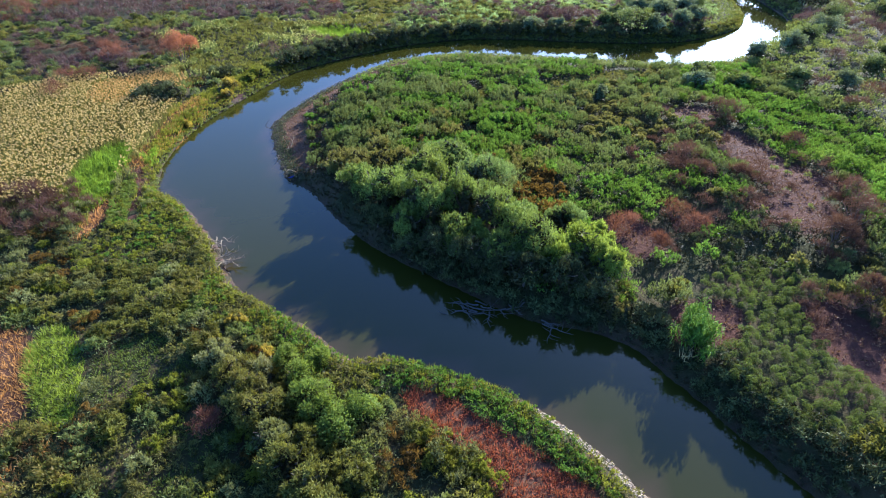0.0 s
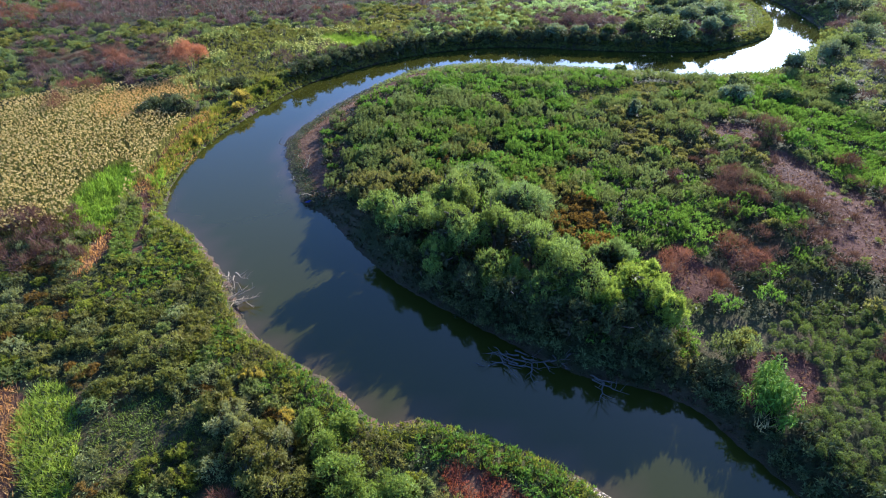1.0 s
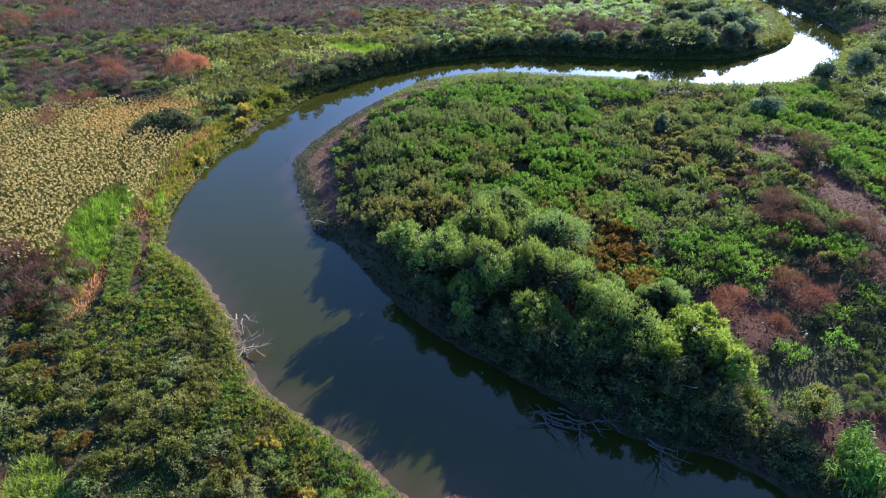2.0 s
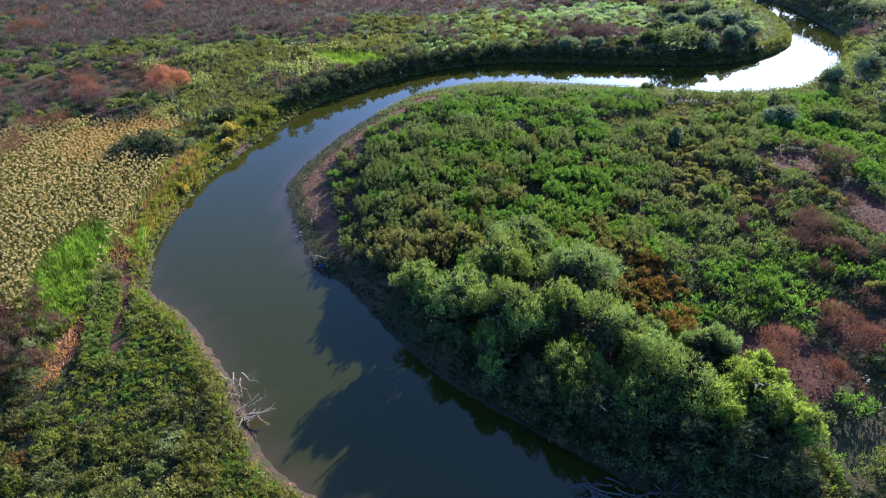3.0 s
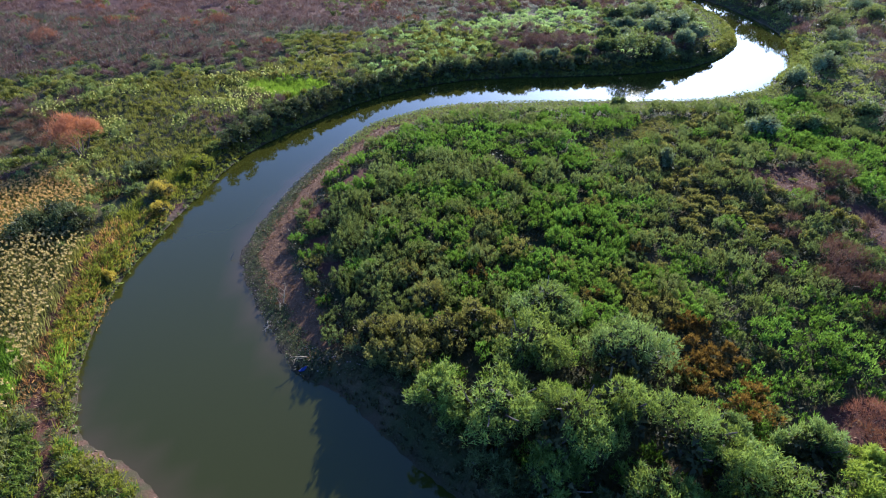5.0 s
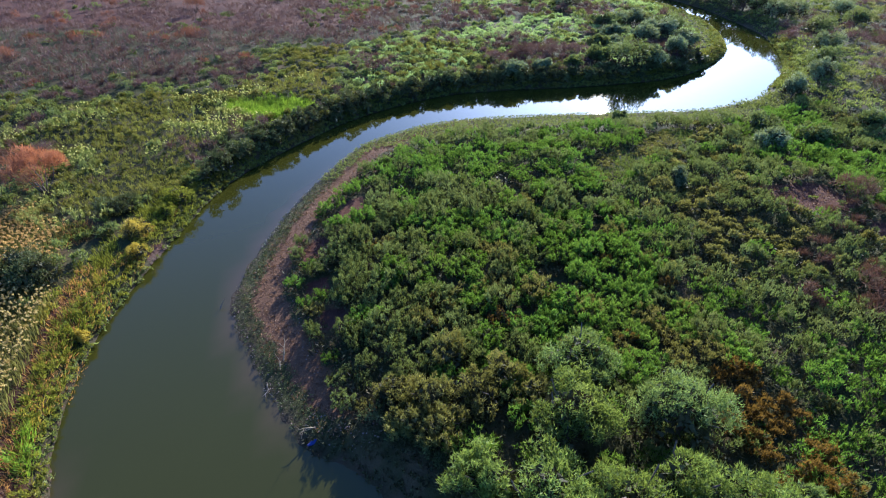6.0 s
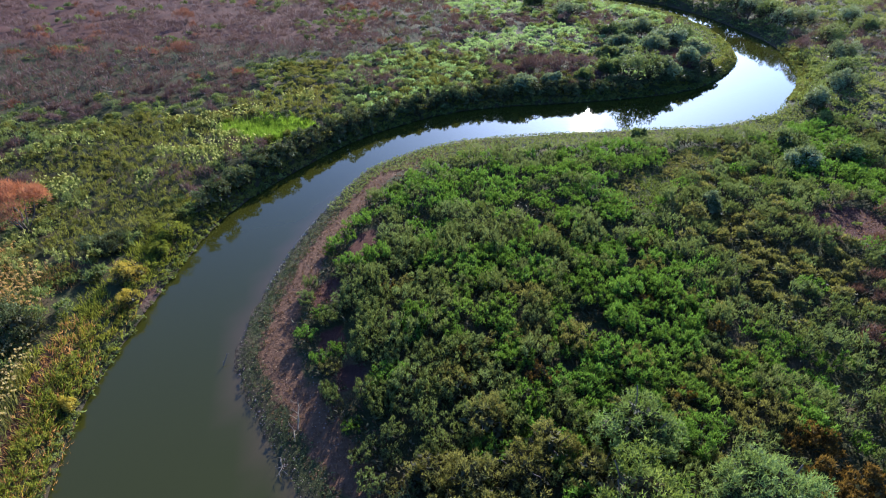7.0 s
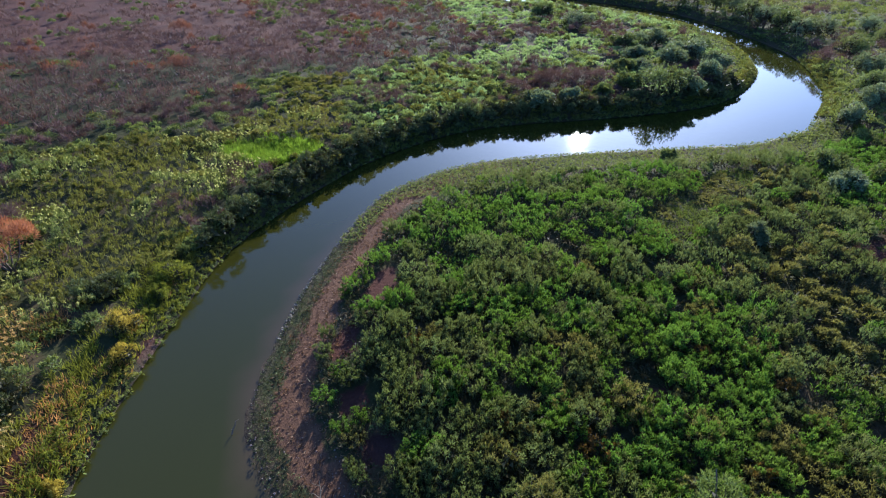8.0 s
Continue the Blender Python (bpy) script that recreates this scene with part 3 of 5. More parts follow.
for i, (x, y, r, h) in enumerate([(44.6, 96.3, 2.4, 3.2), (42.4, 91.2, 2.2, 2.6), (49.5, 92.0, 2.4, 2.6), (59, 107.5, 2.2, 4.0), (60, 93.5, 2.0, 3.2), (67, 91, 2.6, 3.2), (76, 98.5, 2.8, 3.6), (68, 112, 2.6, 4.0), (74, 118, 2.8, 4.2), (82, 126, 3.0, 4.4),
                                  (90, 137, 3.4, 5.0), (95, 150, 3.6, 5.2), (97, 165, 3.6, 5.4), (98, 180, 3.8, 5.6), (93, 196, 3.8, 5.6), (84, 210, 4, 5.6), (105, 142, 3.2, 4.4), (110, 152, 3.4, 4.6), (85, 108, 2.6, 3.4), (24.5, 85.3, 1.3, 2.4), (27.2, 104.6, 0.9, 1.9), (91.5, 152, 3.0, 5.4), (92.5, 158, 3.2, 5.8), (92.4, 164, 3.2, 6.0), (93, 170, 3.2, 6.0), (93, 176, 3.2, 6.0), (92.4, 182, 3.4, 6.2), (91.4, 188, 3.4, 6.2), (89.6, 194, 3.4, 6.2), (86.6, 201, 3.4, 6.2), (80.6, 209, 3.4, 6.2), (74.6, 217, 3.4, 6.2)]):
    tree("bank_tree", x, y, r, h, M_FARTREE if i % 2 else M_GREY, 250 + i, "bushy grey-green tree in the scrub behind the bend", "tree", "trees behind the bend", leaves=1900, blade=(0.4, 0.17), lobes=24, low=0.12, lobe_size=(0.17, 0.32), stretch=1.0, up=0.4)


# ---- bare tamarisks ----
def tamarisk(x, y, radius, tall, material, seed, label, twigs=1500, thick=0.045):
    rng = np.random.RandomState(seed)
    z = float(height(np.array([x]), np.array([y]))[0]) - 0.05
    root = tagged(new("bare_tamarisk"), label, "shrub", "bare tamarisks")
    root.location = (x, y, z)
    ends = []
    for i in range(7):
        a = i * 0.9 + rng.rand() * 0.6
        end = (math.cos(a) * radius * rng.uniform(0.25, 0.7), math.sin(a) * radius * rng.uniform(0.25, 0.7), tall * rng.uniform(0.5, 0.8))
        ends.append(end)
        part("stem", mesh_of("stem", *tubes([limb(rng, (0, 0, -0.1), end, 0.018 * tall, 0.007 * tall, 0.25)], 5), M_BARK, rounded=True), root)
    tris, tint = foliage(rng, np.zeros((1, 3)), np.array([radius]), np.array([tall]), twigs, 0.5, thick, 20, 0.6, 0.6, 0.2, -0.3, (0.2, 0.38), 0.8, 1.15)
    part("crown", from_tris("crown", tris, tint, material), root)
    return root


RT, PT = "dense rust-red tamarisk with dry twigs", "leafless purple-brown tamarisk in the scrub"
for i, (x, y, r, h) in enumerate([(-46.8, 98.2, 3.6, 5.6), (-57.5, 96.5, 2.8, 3.4), (-93, 126, 4, 4), (-87, 131, 4, 4), (-62, 102, 2.4, 2.6), (-70, 150, 3, 3), (-40, 160, 3, 3), (-42.7, 190, 3, 3.4)]):
    tamarisk(x, y, r, h, M_REDTWIG if i == 0 else M_DUSKTWIG, 300 + i, RT, 5200 if i == 0 else 1800, 0.05)
for i, (x, y, r, h) in enumerate([(16.9, 44.4, 2.2, 2.5), (18.6, 46.6, 1.7, 1.9), (24.2, 49.2, 2.2, 1.7), (25.6, 47.2, 1.6, 1.4), (20.6, 44.0, 1.4, 1.4), (-15.4, 22.4, 1.1, 1.1), (-57.7, 88.2, 2.6, 2.6), (-59.4, 80.2, 2.4, 2.6), (-61.0, 86.4, 2.4, 2.6)]):
    tamarisk(x, y, r, h, M_DUSKTWIG, 315 + i, "wispy dull red tamarisk with dry twigs", 1000, 0.028)
for i, (x, y, r, h) in enumerate([(40.6, 77, 2.4, 2.6), (30.2, 62.4, 2.4, 2.0), (27.4, 59.8, 2.0, 1.6), (30.0, 58.6, 1.8, 1.5), (41.2, 46.6, 2.8, 3.6), (37.8, 43.8, 2.0, 3.0), (67, 84, 3.4, 3.2), (62, 80, 2.4, 2.4), (46, 67, 2.0, 2.2), (34, 57, 1.6, 1.6), (-56.5, 95.4, 2.6, 2.8), (-50, 107, 2.6, 2.4),
                                  (44, 52, 2.4, 2.6), (46.5, 40, 2.4, 3.0), (28.6, 135.8, 2.8, 2.9), (32.6, 134.2, 2.4, 2.6), (23.4, 136.2, 2.6, 2.8), (17, 133, 2.4, 2.6), (80, 112, 3, 3.4), (36, 35.5, 1.4, 3.0), (38, 30, 1.6, 3.0), (72, 104, 2.6, 3.0)]):
    tamarisk(x, y, r, h, M_BROWNTWIG if x > 0 and y < 90 else M_TWIG, 330 + i, PT if x < 0 or y > 90 else "leafless brown tamarisk beside bare soil", 1300)


# ---- shrubs of the inner bend ----
def tree_gap(x, y, extra=0.0):
    """False under the willow row."""
    ok = np.ones(np.shape(x), bool)
    for wx_, wy_, r, _ in WILLOWS:
        ok &= (x - wx_) ** 2 + (y - wy_) ** 2 > (r * 0.55 + extra) ** 2
    return ok


def open_path(x, y):
    return np.maximum(oval(x, y, 21, 92.0, 7.5, 3.2, 28), oval(x, y, 30, 97.2, 6, 2.8, 30))


def shrubland(x, y):
    d, inner = shore(x, y)
    g = gentle(x, y)
    edge = (2.2 + 1.4 * (x < -5)) * (1 - g) + g * (4.6 + 0.5 * smooth(84, 72, y) - 1.7 * smooth(73, 65, y) + 3.6 * smooth(97, 105, y) + (patches(x, y, 6.0, 33) - 0.5) * 2.4)
    return inner & (d > edge) & (bare_ground(x, y) < 0.35) & (open_path(x, y) < 0.4) & tree_gap(x, y)


def mounds(x, y):
    return oval(x, y, 28.0, 31.8, 5.4, 9.8, -6) > 0.1


def named_zone(x, y):
    return (x < 14) & (y > 58) & (y < 88)


rng = np.random.RandomState(11)
spots = scatter(rng, -22, 14, 58, 88, 1.95, lambda x, y, u: shrubland(x, y) & named_zone(x, y) & (u < 0.985))
KINDS = []
for k in range(12):
    r2 = np.random.RandomState(500 + k)
    mat = (M_SHRUB, M_SHRUB, M_GREY, M_GREY, M_OLIVE, M_SHRUB)[k % 6]
    up = 1.4 if mat is M_GREY else 1.1
    tris, tint = foliage(r2, np.zeros((1, 3)), np.array([1.6]), np.array([1.4 if mat is not M_GREY else 1.7]), 1300, 0.2, 0.066, 44, up, 0.55, 0.12, -0.3, (0.075, 0.13), 0.25, 2.5 if mat is M_GREY else 2.0, 0.4)
    stems = [limb(r2, (0, 0, -0.1), (math.cos(a) * 0.6, math.sin(a) * 0.6, 0.9), 0.03, 0.012, 0.2, 4) for a in (0.3, 1.7, 3.1, 4.6)]
    # dark blades added as the shade inside the shrub
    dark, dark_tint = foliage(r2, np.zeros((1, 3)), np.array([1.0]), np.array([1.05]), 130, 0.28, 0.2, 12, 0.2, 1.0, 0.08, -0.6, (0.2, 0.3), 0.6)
    KINDS.append((mat, from_tris("foliage", tris, tint, mat), from_tris("shrub_shade_fill", dark, dark_tint, M_SHADE_FILL), [mesh_of("stem", *tubes([s], 4), M_BARK) for s in stems]))
LABELS = {M_SHRUB.name: "dense bright green shrub with fine leaves", M_GREY.name: "grey-green shrub with upright leafy shoots", M_OLIVE.name: "olive-brown shrub with yellowing leaves"}
greyness = patches(spots[:, 0], spots[:, 1], 14, 7) + smooth(6, -8, spots[:, 0]) * 0.34
for i, (x, y, z) in enumerate(spots):
    u = rng.rand()
    want = M_GREY if greyness[i] + 0.55 * (u - 0.5) > 0.78 else (M_OLIVE if u < 0.08 or oval(x, y, 10.4, 59, 3, 5) > 0.3 and u < 0.6 else M_SHRUB)
    options = [k for k in KINDS if k[0] is want]
    mat, leafy, inside, stems = options[rng.randint(len(options))]
    s = rng.uniform(0.8, 1.2) * (0.62 + 0.38 * float(smooth(5, 10, shore(np.array([x]), np.array([y]))[0])[0]))
    root = tagged(new("shrub"), LABELS[mat.name], "shrub", "shrubs of the inner bend")
    root.matrix_basis = pose(x, y, z, 0, 0, rng.uniform(0, 360)) @ Matrix.Diagonal((s, s, s * rng.uniform(0.8, 1.2), 1))
    part("foliage", leafy, root)
    part("shrub_shade_fill", inside, root, "dark fill for the shade inside the shrub")
    for sm in stems[: 2 + i % 2]:
        part("stem", sm, root)


for i, (x, y, r, h) in enumerate([(-8.2, 70.1, 0.8, 1.7), (-5.9, 70.8, 1.1, 1.5), (-2.9, 66.6, 1.3, 1.6), (4.6, 69.2, 0.9, 1.3), (12.6, 68.0, 1.2, 1.6), (-6.9, 69.0, 0.9, 1.6), (9.2, 72.4, 0.9, 1.3), (15.8, 72.2, 1.0, 1.3), (-12.4, 79.8, 0.9, 1.2), (1.2, 62.8, 1.1, 1.7), (6.0, 62.4, 1.2, 1.6)]):
    tree("withered_shrub", x, y, r, h, M_RUST if i % 2 == 0 else M_OLIVE, 470 + i, "rust-brown withered shrub among green ones" if i % 2 == 0 else "yellowing olive shrub among green ones", "shrub", "withered shrubs", leaves=900, blade=(0.2, 0.08), lobes=14, low=0.1, stretch=1.8, up=0.8)


def bushes(rng, places, r, h, count, blade, lobes, up=0.45, wild=0.65, low=0.15, lobe_size=(0.22, 0.4), dome=1.0, stretch=1.0, uneven=0.75):
    k = len(places)
    h = h * (0.1 + 1.8 * patches(places[:, 0], places[:, 1], 4.0, 77))
    return foliage(rng, places, r * rng.uniform(0.7, 1.25, k), h * rng.uniform(0.65, 1.3, k), count, blade[0], blade[1], lobes, up, wild, low, -0.3, lobe_size, dome, stretch, uneven)


def split(rng, places, size, shift, shares):
    """Sorts places into kinds by patches of that many metres."""
    v = patches(places[:, 0], places[:, 1], size, shift) + rng.normal(size=len(places)) * 0.1
    cuts = np.quantile(v, np.cumsum(shares)[:-1])
    which = np.digitize(v, cuts)
    return [places[which == i] for i in range(len(shares))]


near = scatter(rng, -24, 62, 36, 112, 1.9, lambda x, y, u: shrubland(x, y) & ((oval(x, y, 10.3, 51.6, 2.9, 6.0, -8) < 0.35) | (u < 0.2)) & ~named_zone(x, y) & ~mounds(x, y) & (x < 60) & (u < 0.97 - 0.5 * np.maximum(oval(x, y, 21.5, 40.5, 6.5, 4.5), oval(x, y, 28, 46, 10, 6.5))))
dusky = (np.maximum(oval(near[:, 0], near[:, 1], 34, 57, 10, 18), oval(near[:, 0], near[:, 1], 27, 44, 10, 8)) > 0.2) & (rng.rand(len(near)) < 0.5)
dusk, near = near[dusky], near[~dusky]
stuff("dusky_scrub", [bushes(rng, dusk[::2], 1.3, 1.3, 260, (0.55, 0.05), 9, 0.7)], M_BROWNTWIG, "leafless brown scrub around bare soil", "scrub")
stuff("dusky_shrubs", [bushes(rng, dusk[1::2], 1.2, 1.1, 420, (0.25, 0.09), 20, 0.9, 0.6, 0.12, (0.1, 0.2), 0.6, 1.6)], M_SHADY, "dull dark shrubs around bare soil", "shrubs")
a, b, c = split(rng, near, 13, 9, (0.54, 0.36, 0.10))
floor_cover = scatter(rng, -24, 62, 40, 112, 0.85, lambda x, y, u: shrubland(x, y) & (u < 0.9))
# the shade in the gaps between shrubs is put into this dark colour
stuff("shrub_undergrowth", [foliage(rng, floor_cover, np.full(len(floor_cover), 0.6), np.full(len(floor_cover), 0.7), 13, 0.34, 0.17, 4, 0.6, 0.8)], M_SHADE_FILL, "undergrowth between shrubs, coloured dark for the shade there", "shrubs")
stuff("green_shrubs", [bushes(rng, a, 1.5, 1.3, 420, (0.26, 0.095), 32, 1.1, 0.55, 0.15, (0.085, 0.14), 0.3, 2.0, 0.4)], M_SHRUB, "thicket of bright green shrubs filling the bend", "shrubs")
stuff("grey_shrubs", [bushes(rng, b, 1.5, 1.45, 500, (0.25, 0.085), 34, 1.4, 0.5, 0.15, (0.08, 0.13), 0.3, 2.5, 0.4)], M_GREY, "thicket of grey-green shrubs filling the bend", "shrubs")
stuff("olive_shrubs", [bushes(rng, c, 1.1, 1.2, 460, (0.3, 0.13), 9)], M_OLIVE, "patches of olive-brown shrubs among the green", "shrubs")
rust = scatter(rng, 2, 18, 44, 70, 1.2, lambda x, y, u: (oval(x, y, 10.3, 51.6, 2.9, 6.0, -8) > 0.2) & (u < 0.86))
stuff("rusty_shrubs", [bushes(rng, rust, 0.95, 1.5, 420, (0.24, 0.09), 22, 0.8, 0.55, 0.15, (0.11, 0.18), 0.5, 1.8, 0.5)], M_RUST, "rust-brown withered shrubs among green ones", "shrubs")
low = scatter(rng, 18, 40, 18, 46, 0.78, lambda x, y, u: mounds(x, y) & (bare_ground(x, y) < 0.5) & shore(x, y)[1] & (shore(x, y)[0] > 2))
HUMPS = []
for k in range(5):
    r2 = np.random.RandomState(700 + k)
    tris, tint = foliage(r2, np.zeros((1, 3)), np.array([0.62]), np.array([1.15]), 400, 0.17, 0.062, 4, -0.35, 0.4, 0.02, -0.05, (0.6, 0.85), 0.9)
    HUMPS.append(from_tris("grass_tussock", tris, np.clip(tint * 0.5 + 0.25, 0, 1), M_TUSSOCK))
low = low[np.argsort(np.hypot(low[:, 0] - 26, low[:, 1] - 30), kind="stable")]
for x, y, z in low[:300]:
    ob = tagged(new("grass_tussock", HUMPS[rng.randint(5)]), "rounded hummock of drooping green tussock grass", "grass tussock", "grass tussocks")
    s_ = rng.uniform(0.42, 0.68)
    ob.matrix_basis = pose(x, y, z, 0, 0, rng.uniform(0, 360)) @ Matrix.Diagonal((s_, s_, s_ * rng.uniform(0.95, 1.4), 1))
if len(low) > 300:
    rest = low[300:]
    stuff("tussock_grass", [foliage(rng, rest, rng.uniform(0.26, 0.42, len(rest)), rng.uniform(0.5, 0.8, len(rest)), 220, 0.12, 0.045, 4, -0.35, 0.4, 0.02, -0.05, (0.6, 0.85), 0.9)], M_TUSSOCK, "hummocks of drooping green tussock grass", "grass tussock")
far_right = scatter(rng, 58, 160, 40, 262, 2.7, lambda x, y, u: shore(x, y)[1] & (shore(x, y)[0] > 0.6) & (x > 60) & (u < 0.9))
a, b, c = split(rng, far_right, 16, 4, (0.5, 0.3, 0.2))
stuff("far_green_shrubs", [bushes(rng, a, 1.8, 1.6, 105, (0.42, 0.2), 16, 0.7, 0.65, 0.15, (0.14, 0.26))], M_MEADOW, "green scrub beyond the bend", "shrubs")
stuff("far_grey_shrubs", [bushes(rng, b, 1.8, 1.7, 110, (0.4, 0.19), 16, 0.7, 0.65, 0.15, (0.14, 0.26))], M_PALE, "pale green scrub beyond the bend", "shrubs")
stuff("far_bare_scrub", [bushes(rng, c, 1.7, 1.9, 120, (0.8, 0.09), 8, 0.8)], M_TWIG, "leafless purple scrub beyond the bend", "scrub")
right_near = scatter(rng, 14, 62, 8, 60, 1.6, lambda x, y, u: shore(x, y)[1] & (shore(x, y)[0] > 3.6) & (y < 37) & ~mounds(x, y) & (bare_ground(x, y) < 0.35) & (u < 0.8))
stuff("bank_shrubs", [bushes(rng, right_near, 1.2, 1.0, 380, (0.3, 0.12), 8)], M_BRAMBLE, "dull green shrubs on the steep bank", "shrubs")
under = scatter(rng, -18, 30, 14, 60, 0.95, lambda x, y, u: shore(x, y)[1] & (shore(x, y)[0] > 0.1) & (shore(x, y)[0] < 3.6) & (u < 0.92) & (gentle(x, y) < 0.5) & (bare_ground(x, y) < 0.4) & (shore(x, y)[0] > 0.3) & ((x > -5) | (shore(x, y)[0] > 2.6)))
# dark leaf colour deepens the bank's shade
stuff("bank_undergrowth", [bushes(rng, under, 0.9, 0.8, 190, (0.26, 0.11), 8, 0.4)], M_SHADY, "bank undergrowth, coloured dark for the shade there", "shrubs")
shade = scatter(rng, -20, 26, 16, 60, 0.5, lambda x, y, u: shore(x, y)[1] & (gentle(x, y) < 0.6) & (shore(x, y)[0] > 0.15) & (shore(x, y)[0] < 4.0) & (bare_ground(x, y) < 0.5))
# dark blades laid on the bank to blacken it like deep willow shade
stuff("bank_shade_fill", [foliage(rng, shade, np.full(len(shade), 0.32), np.full(len(shade), 0.16), 11, 0.24, 0.13, 3, 0.1, 1.0)], M_SHADE_FILL, "flat dark blades standing in for shade on the bank", "litter")
tufts = scatter(rng, 30, 48, 44, 82, 2.4, lambda x, y, u: (bare_ground(x, y) > 0.3) & (u < 0.4))
stuff("soil_tufts", [bushes(rng, tufts, 0.6, 0.5, 110, (0.22, 0.08), 6, 0.6)], M_MEADOW, "low green tufts on bare red soil", "herbs")
scrub_r = scatter(rng, 24, 60, 28, 84, 2.0, lambda x, y, u: shore(x, y)[1] & (bare_ground(x, y) > 0.02) & (bare_ground(x, y) < 0.98) & (u < 0.72 - 0.6 * (oval(x, y, 21.4, 33.2, 4.6, 3.5, 20) > 0)))
stuff("bare_scrub", [bushes(rng, scrub_r, 1.1, 1.1, 220, (0.6, 0.04), 7, 0.7)], M_BROWNTWIG, "leafless brown scrub on bare red soil", "scrub")


# ---- the outer bank ----
def rubble_strip(x, y):
    return (x > 6.5) & (y < 26.2) & (shore(x, y)[0] < 1.25)


def meadow(x, y):
    d, inner = shore(x, y)
    return ~inner & (d > 0.65) & ~rubble_strip(x, y)


def path_line(y):
    return np.interp(y, [46, 49, 52.5, 57.7, 62.2, 67.0, 75, 79], [-32.2, -32.7, -33.8, -36.2, -38.0, -38.9, -39.4, -38.6])


def reed_field(x, y):
    return np.maximum.reduce([oval(x, y, -51, 70, 13, 15, 20), oval(x, y, -45, 56, 6, 7), oval(x, y, -56, 82, 11, 7, 20)]) * (x < path_line(y) - 0.3)


def gold_field(x, y):
    return oval(x, y, -48.4, 84.6, 6.5, 8.5)


def green_reeds(x, y):
    return np.maximum.reduce([oval(x, y, -41.2, 58.2, 2.4, 6.5, 14), oval(x, y, -39.4, 53.4, 2.2, 5.2, 16), oval(x, y, -22.5, 119.8, 6.5, 3.8, -15), oval(x, y, -36.6, 62.7, 0.8, 2.6)])


def pale_reeds(x, y):
    return np.maximum.reduce([oval(x, y, -40, 116, 16, 11, 10), oval(x, y, -38, 101, 6, 6), oval(x, y, -20, 128, 8, 5), oval(x, y, -42, 93, 5, 4)])


def purple_zone(x, y):
    return smooth(0, 9, y - np.interp(x, [-120, -58, -22, 0, 14, 22, 27], [112, 129, 145, 151, 158, 176, 300])) 


def fresh_bank(x, y):
    return oval(x, y, -38.5, 51, 6.5, 6.0) * (x < path_line(y) + 1.5)


def creeping_strip(x, y):
    return oval(x, y, -34.7, 50.4, 1.0, 5.0, 16)


def brambles(x, y):
    return meadow(x, y) & (bare_ground(x, y) < 0.4) & (oval(x, y, -43.6, 48.6, 7.2, 4.0, -10) < 0.3) & (reed_field(x, y) < 0.4) & (gold_field(x, y) < 0.4) & (green_reeds(x, y) < 0.4) & (oval(x, y, -28.1, 26.8, 2.0, 5.8, 31) < 0.1) & (purple_zone(x, y) < 0.6) & (oval(x, y, -63, 105, 13, 7, 10) < 0.5) & (fresh_bank(x, y) < 0.4) & (creeping_strip(x, y) < 0.2)


def lawn(x, y):
    return oval(x, y, -21.5, 27.5, 4.2, 3.2, -30) + oval(x, y, -20, 20, 1.6, 3.0) + oval(x, y, -16.2, 20.0, 2.2, 3.6, -30)


left_near = scatter(rng, -60, 30, 12, 56, 1.5, lambda x, y, u: brambles(x, y) & (lawn(x, y) < 0.4) & (shore(x, y)[0] > 3.2 + 1.2 * np.maximum(smooth(-14, -6, x), smooth(40, 44, y))) & (u < 0.93 - 0.72 * smooth(-38, -34, x) * smooth(38, 43, y)))
a, b, c, e, f, withered = split(rng, left_near[rng.permutation(len(left_near))], 4.5, 12, (0.29, 0.22, 0.17, 0.14, 0.09, 0.09))
stuff("rusty_herbs", [bushes(rng, withered, 0.9, 0.7, 420, (0.2, 0.07), 16, 0.8, 0.65, 0.1, (0.11, 0.22))], M_RUST, "rust-brown withered herbs between brambles", "herbs")
stuff("bramble_thicket", [bushes(rng, a, 1.25, 0.85, 600, (0.215, 0.1), 26, 0.5, 0.65, 0.15, (0.11, 0.22), 0.9, 1.4, 0.5)], M_BRAMBLE, "dense dark green bramble thicket beside the river", "brambles")
stuff("green_herbs", [bushes(rng, b, 1.15, 0.75, 600, (0.21, 0.095), 26, 0.7, 0.65, 0.15, (0.11, 0.22), 0.9, 1.4, 0.5)], M_MEADOW, "lush green herbs between brambles", "shrubs")
stuff("withered_shrubs", [bushes(rng, c, 1.05, 0.7, 600, (0.2, 0.08), 26, 0.8, 0.65, 0.15, (0.11, 0.22), 0.9, 1.4, 0.5)], M_OLIVE, "olive and brown withered shrubs", "shrubs")
stuff("yellow_herbs", [bushes(rng, e, 1.0, 0.6, 600, (0.2, 0.08), 26, 0.9, 0.65, 0.15, (0.11, 0.22), 0.9, 1.4, 0.5)], M_GRASS, "yellow-green herbs between brambles", "herbs")
stuff("grey_brambles", [bushes(rng, f, 1.2, 0.95, 640, (0.19, 0.08), 26, 0.8, 0.65, 0.15, (0.11, 0.22), 0.9, 1.4, 0.5)], M_PALE, "grey-green leafy brambles", "brambles")
twiggy = scatter(rng, -90, -34, 43, 116, 1.6, lambda x, y, u: (np.maximum(oval(x, y, -43.6, 48.6, 7.2, 4.0, -10), oval(x, y, -63, 105, 13, 7, 10)) > 0.2) & meadow(x, y) & (u < 0.75 - 0.4 * (y > 80)))
straws = scatter(rng, -52, -36, 43, 54, 0.6, lambda x, y, u: (oval(x, y, -43.6, 48.6, 7.2, 4.0, -10) > 0.2) & meadow(x, y) & (u < 0.5))
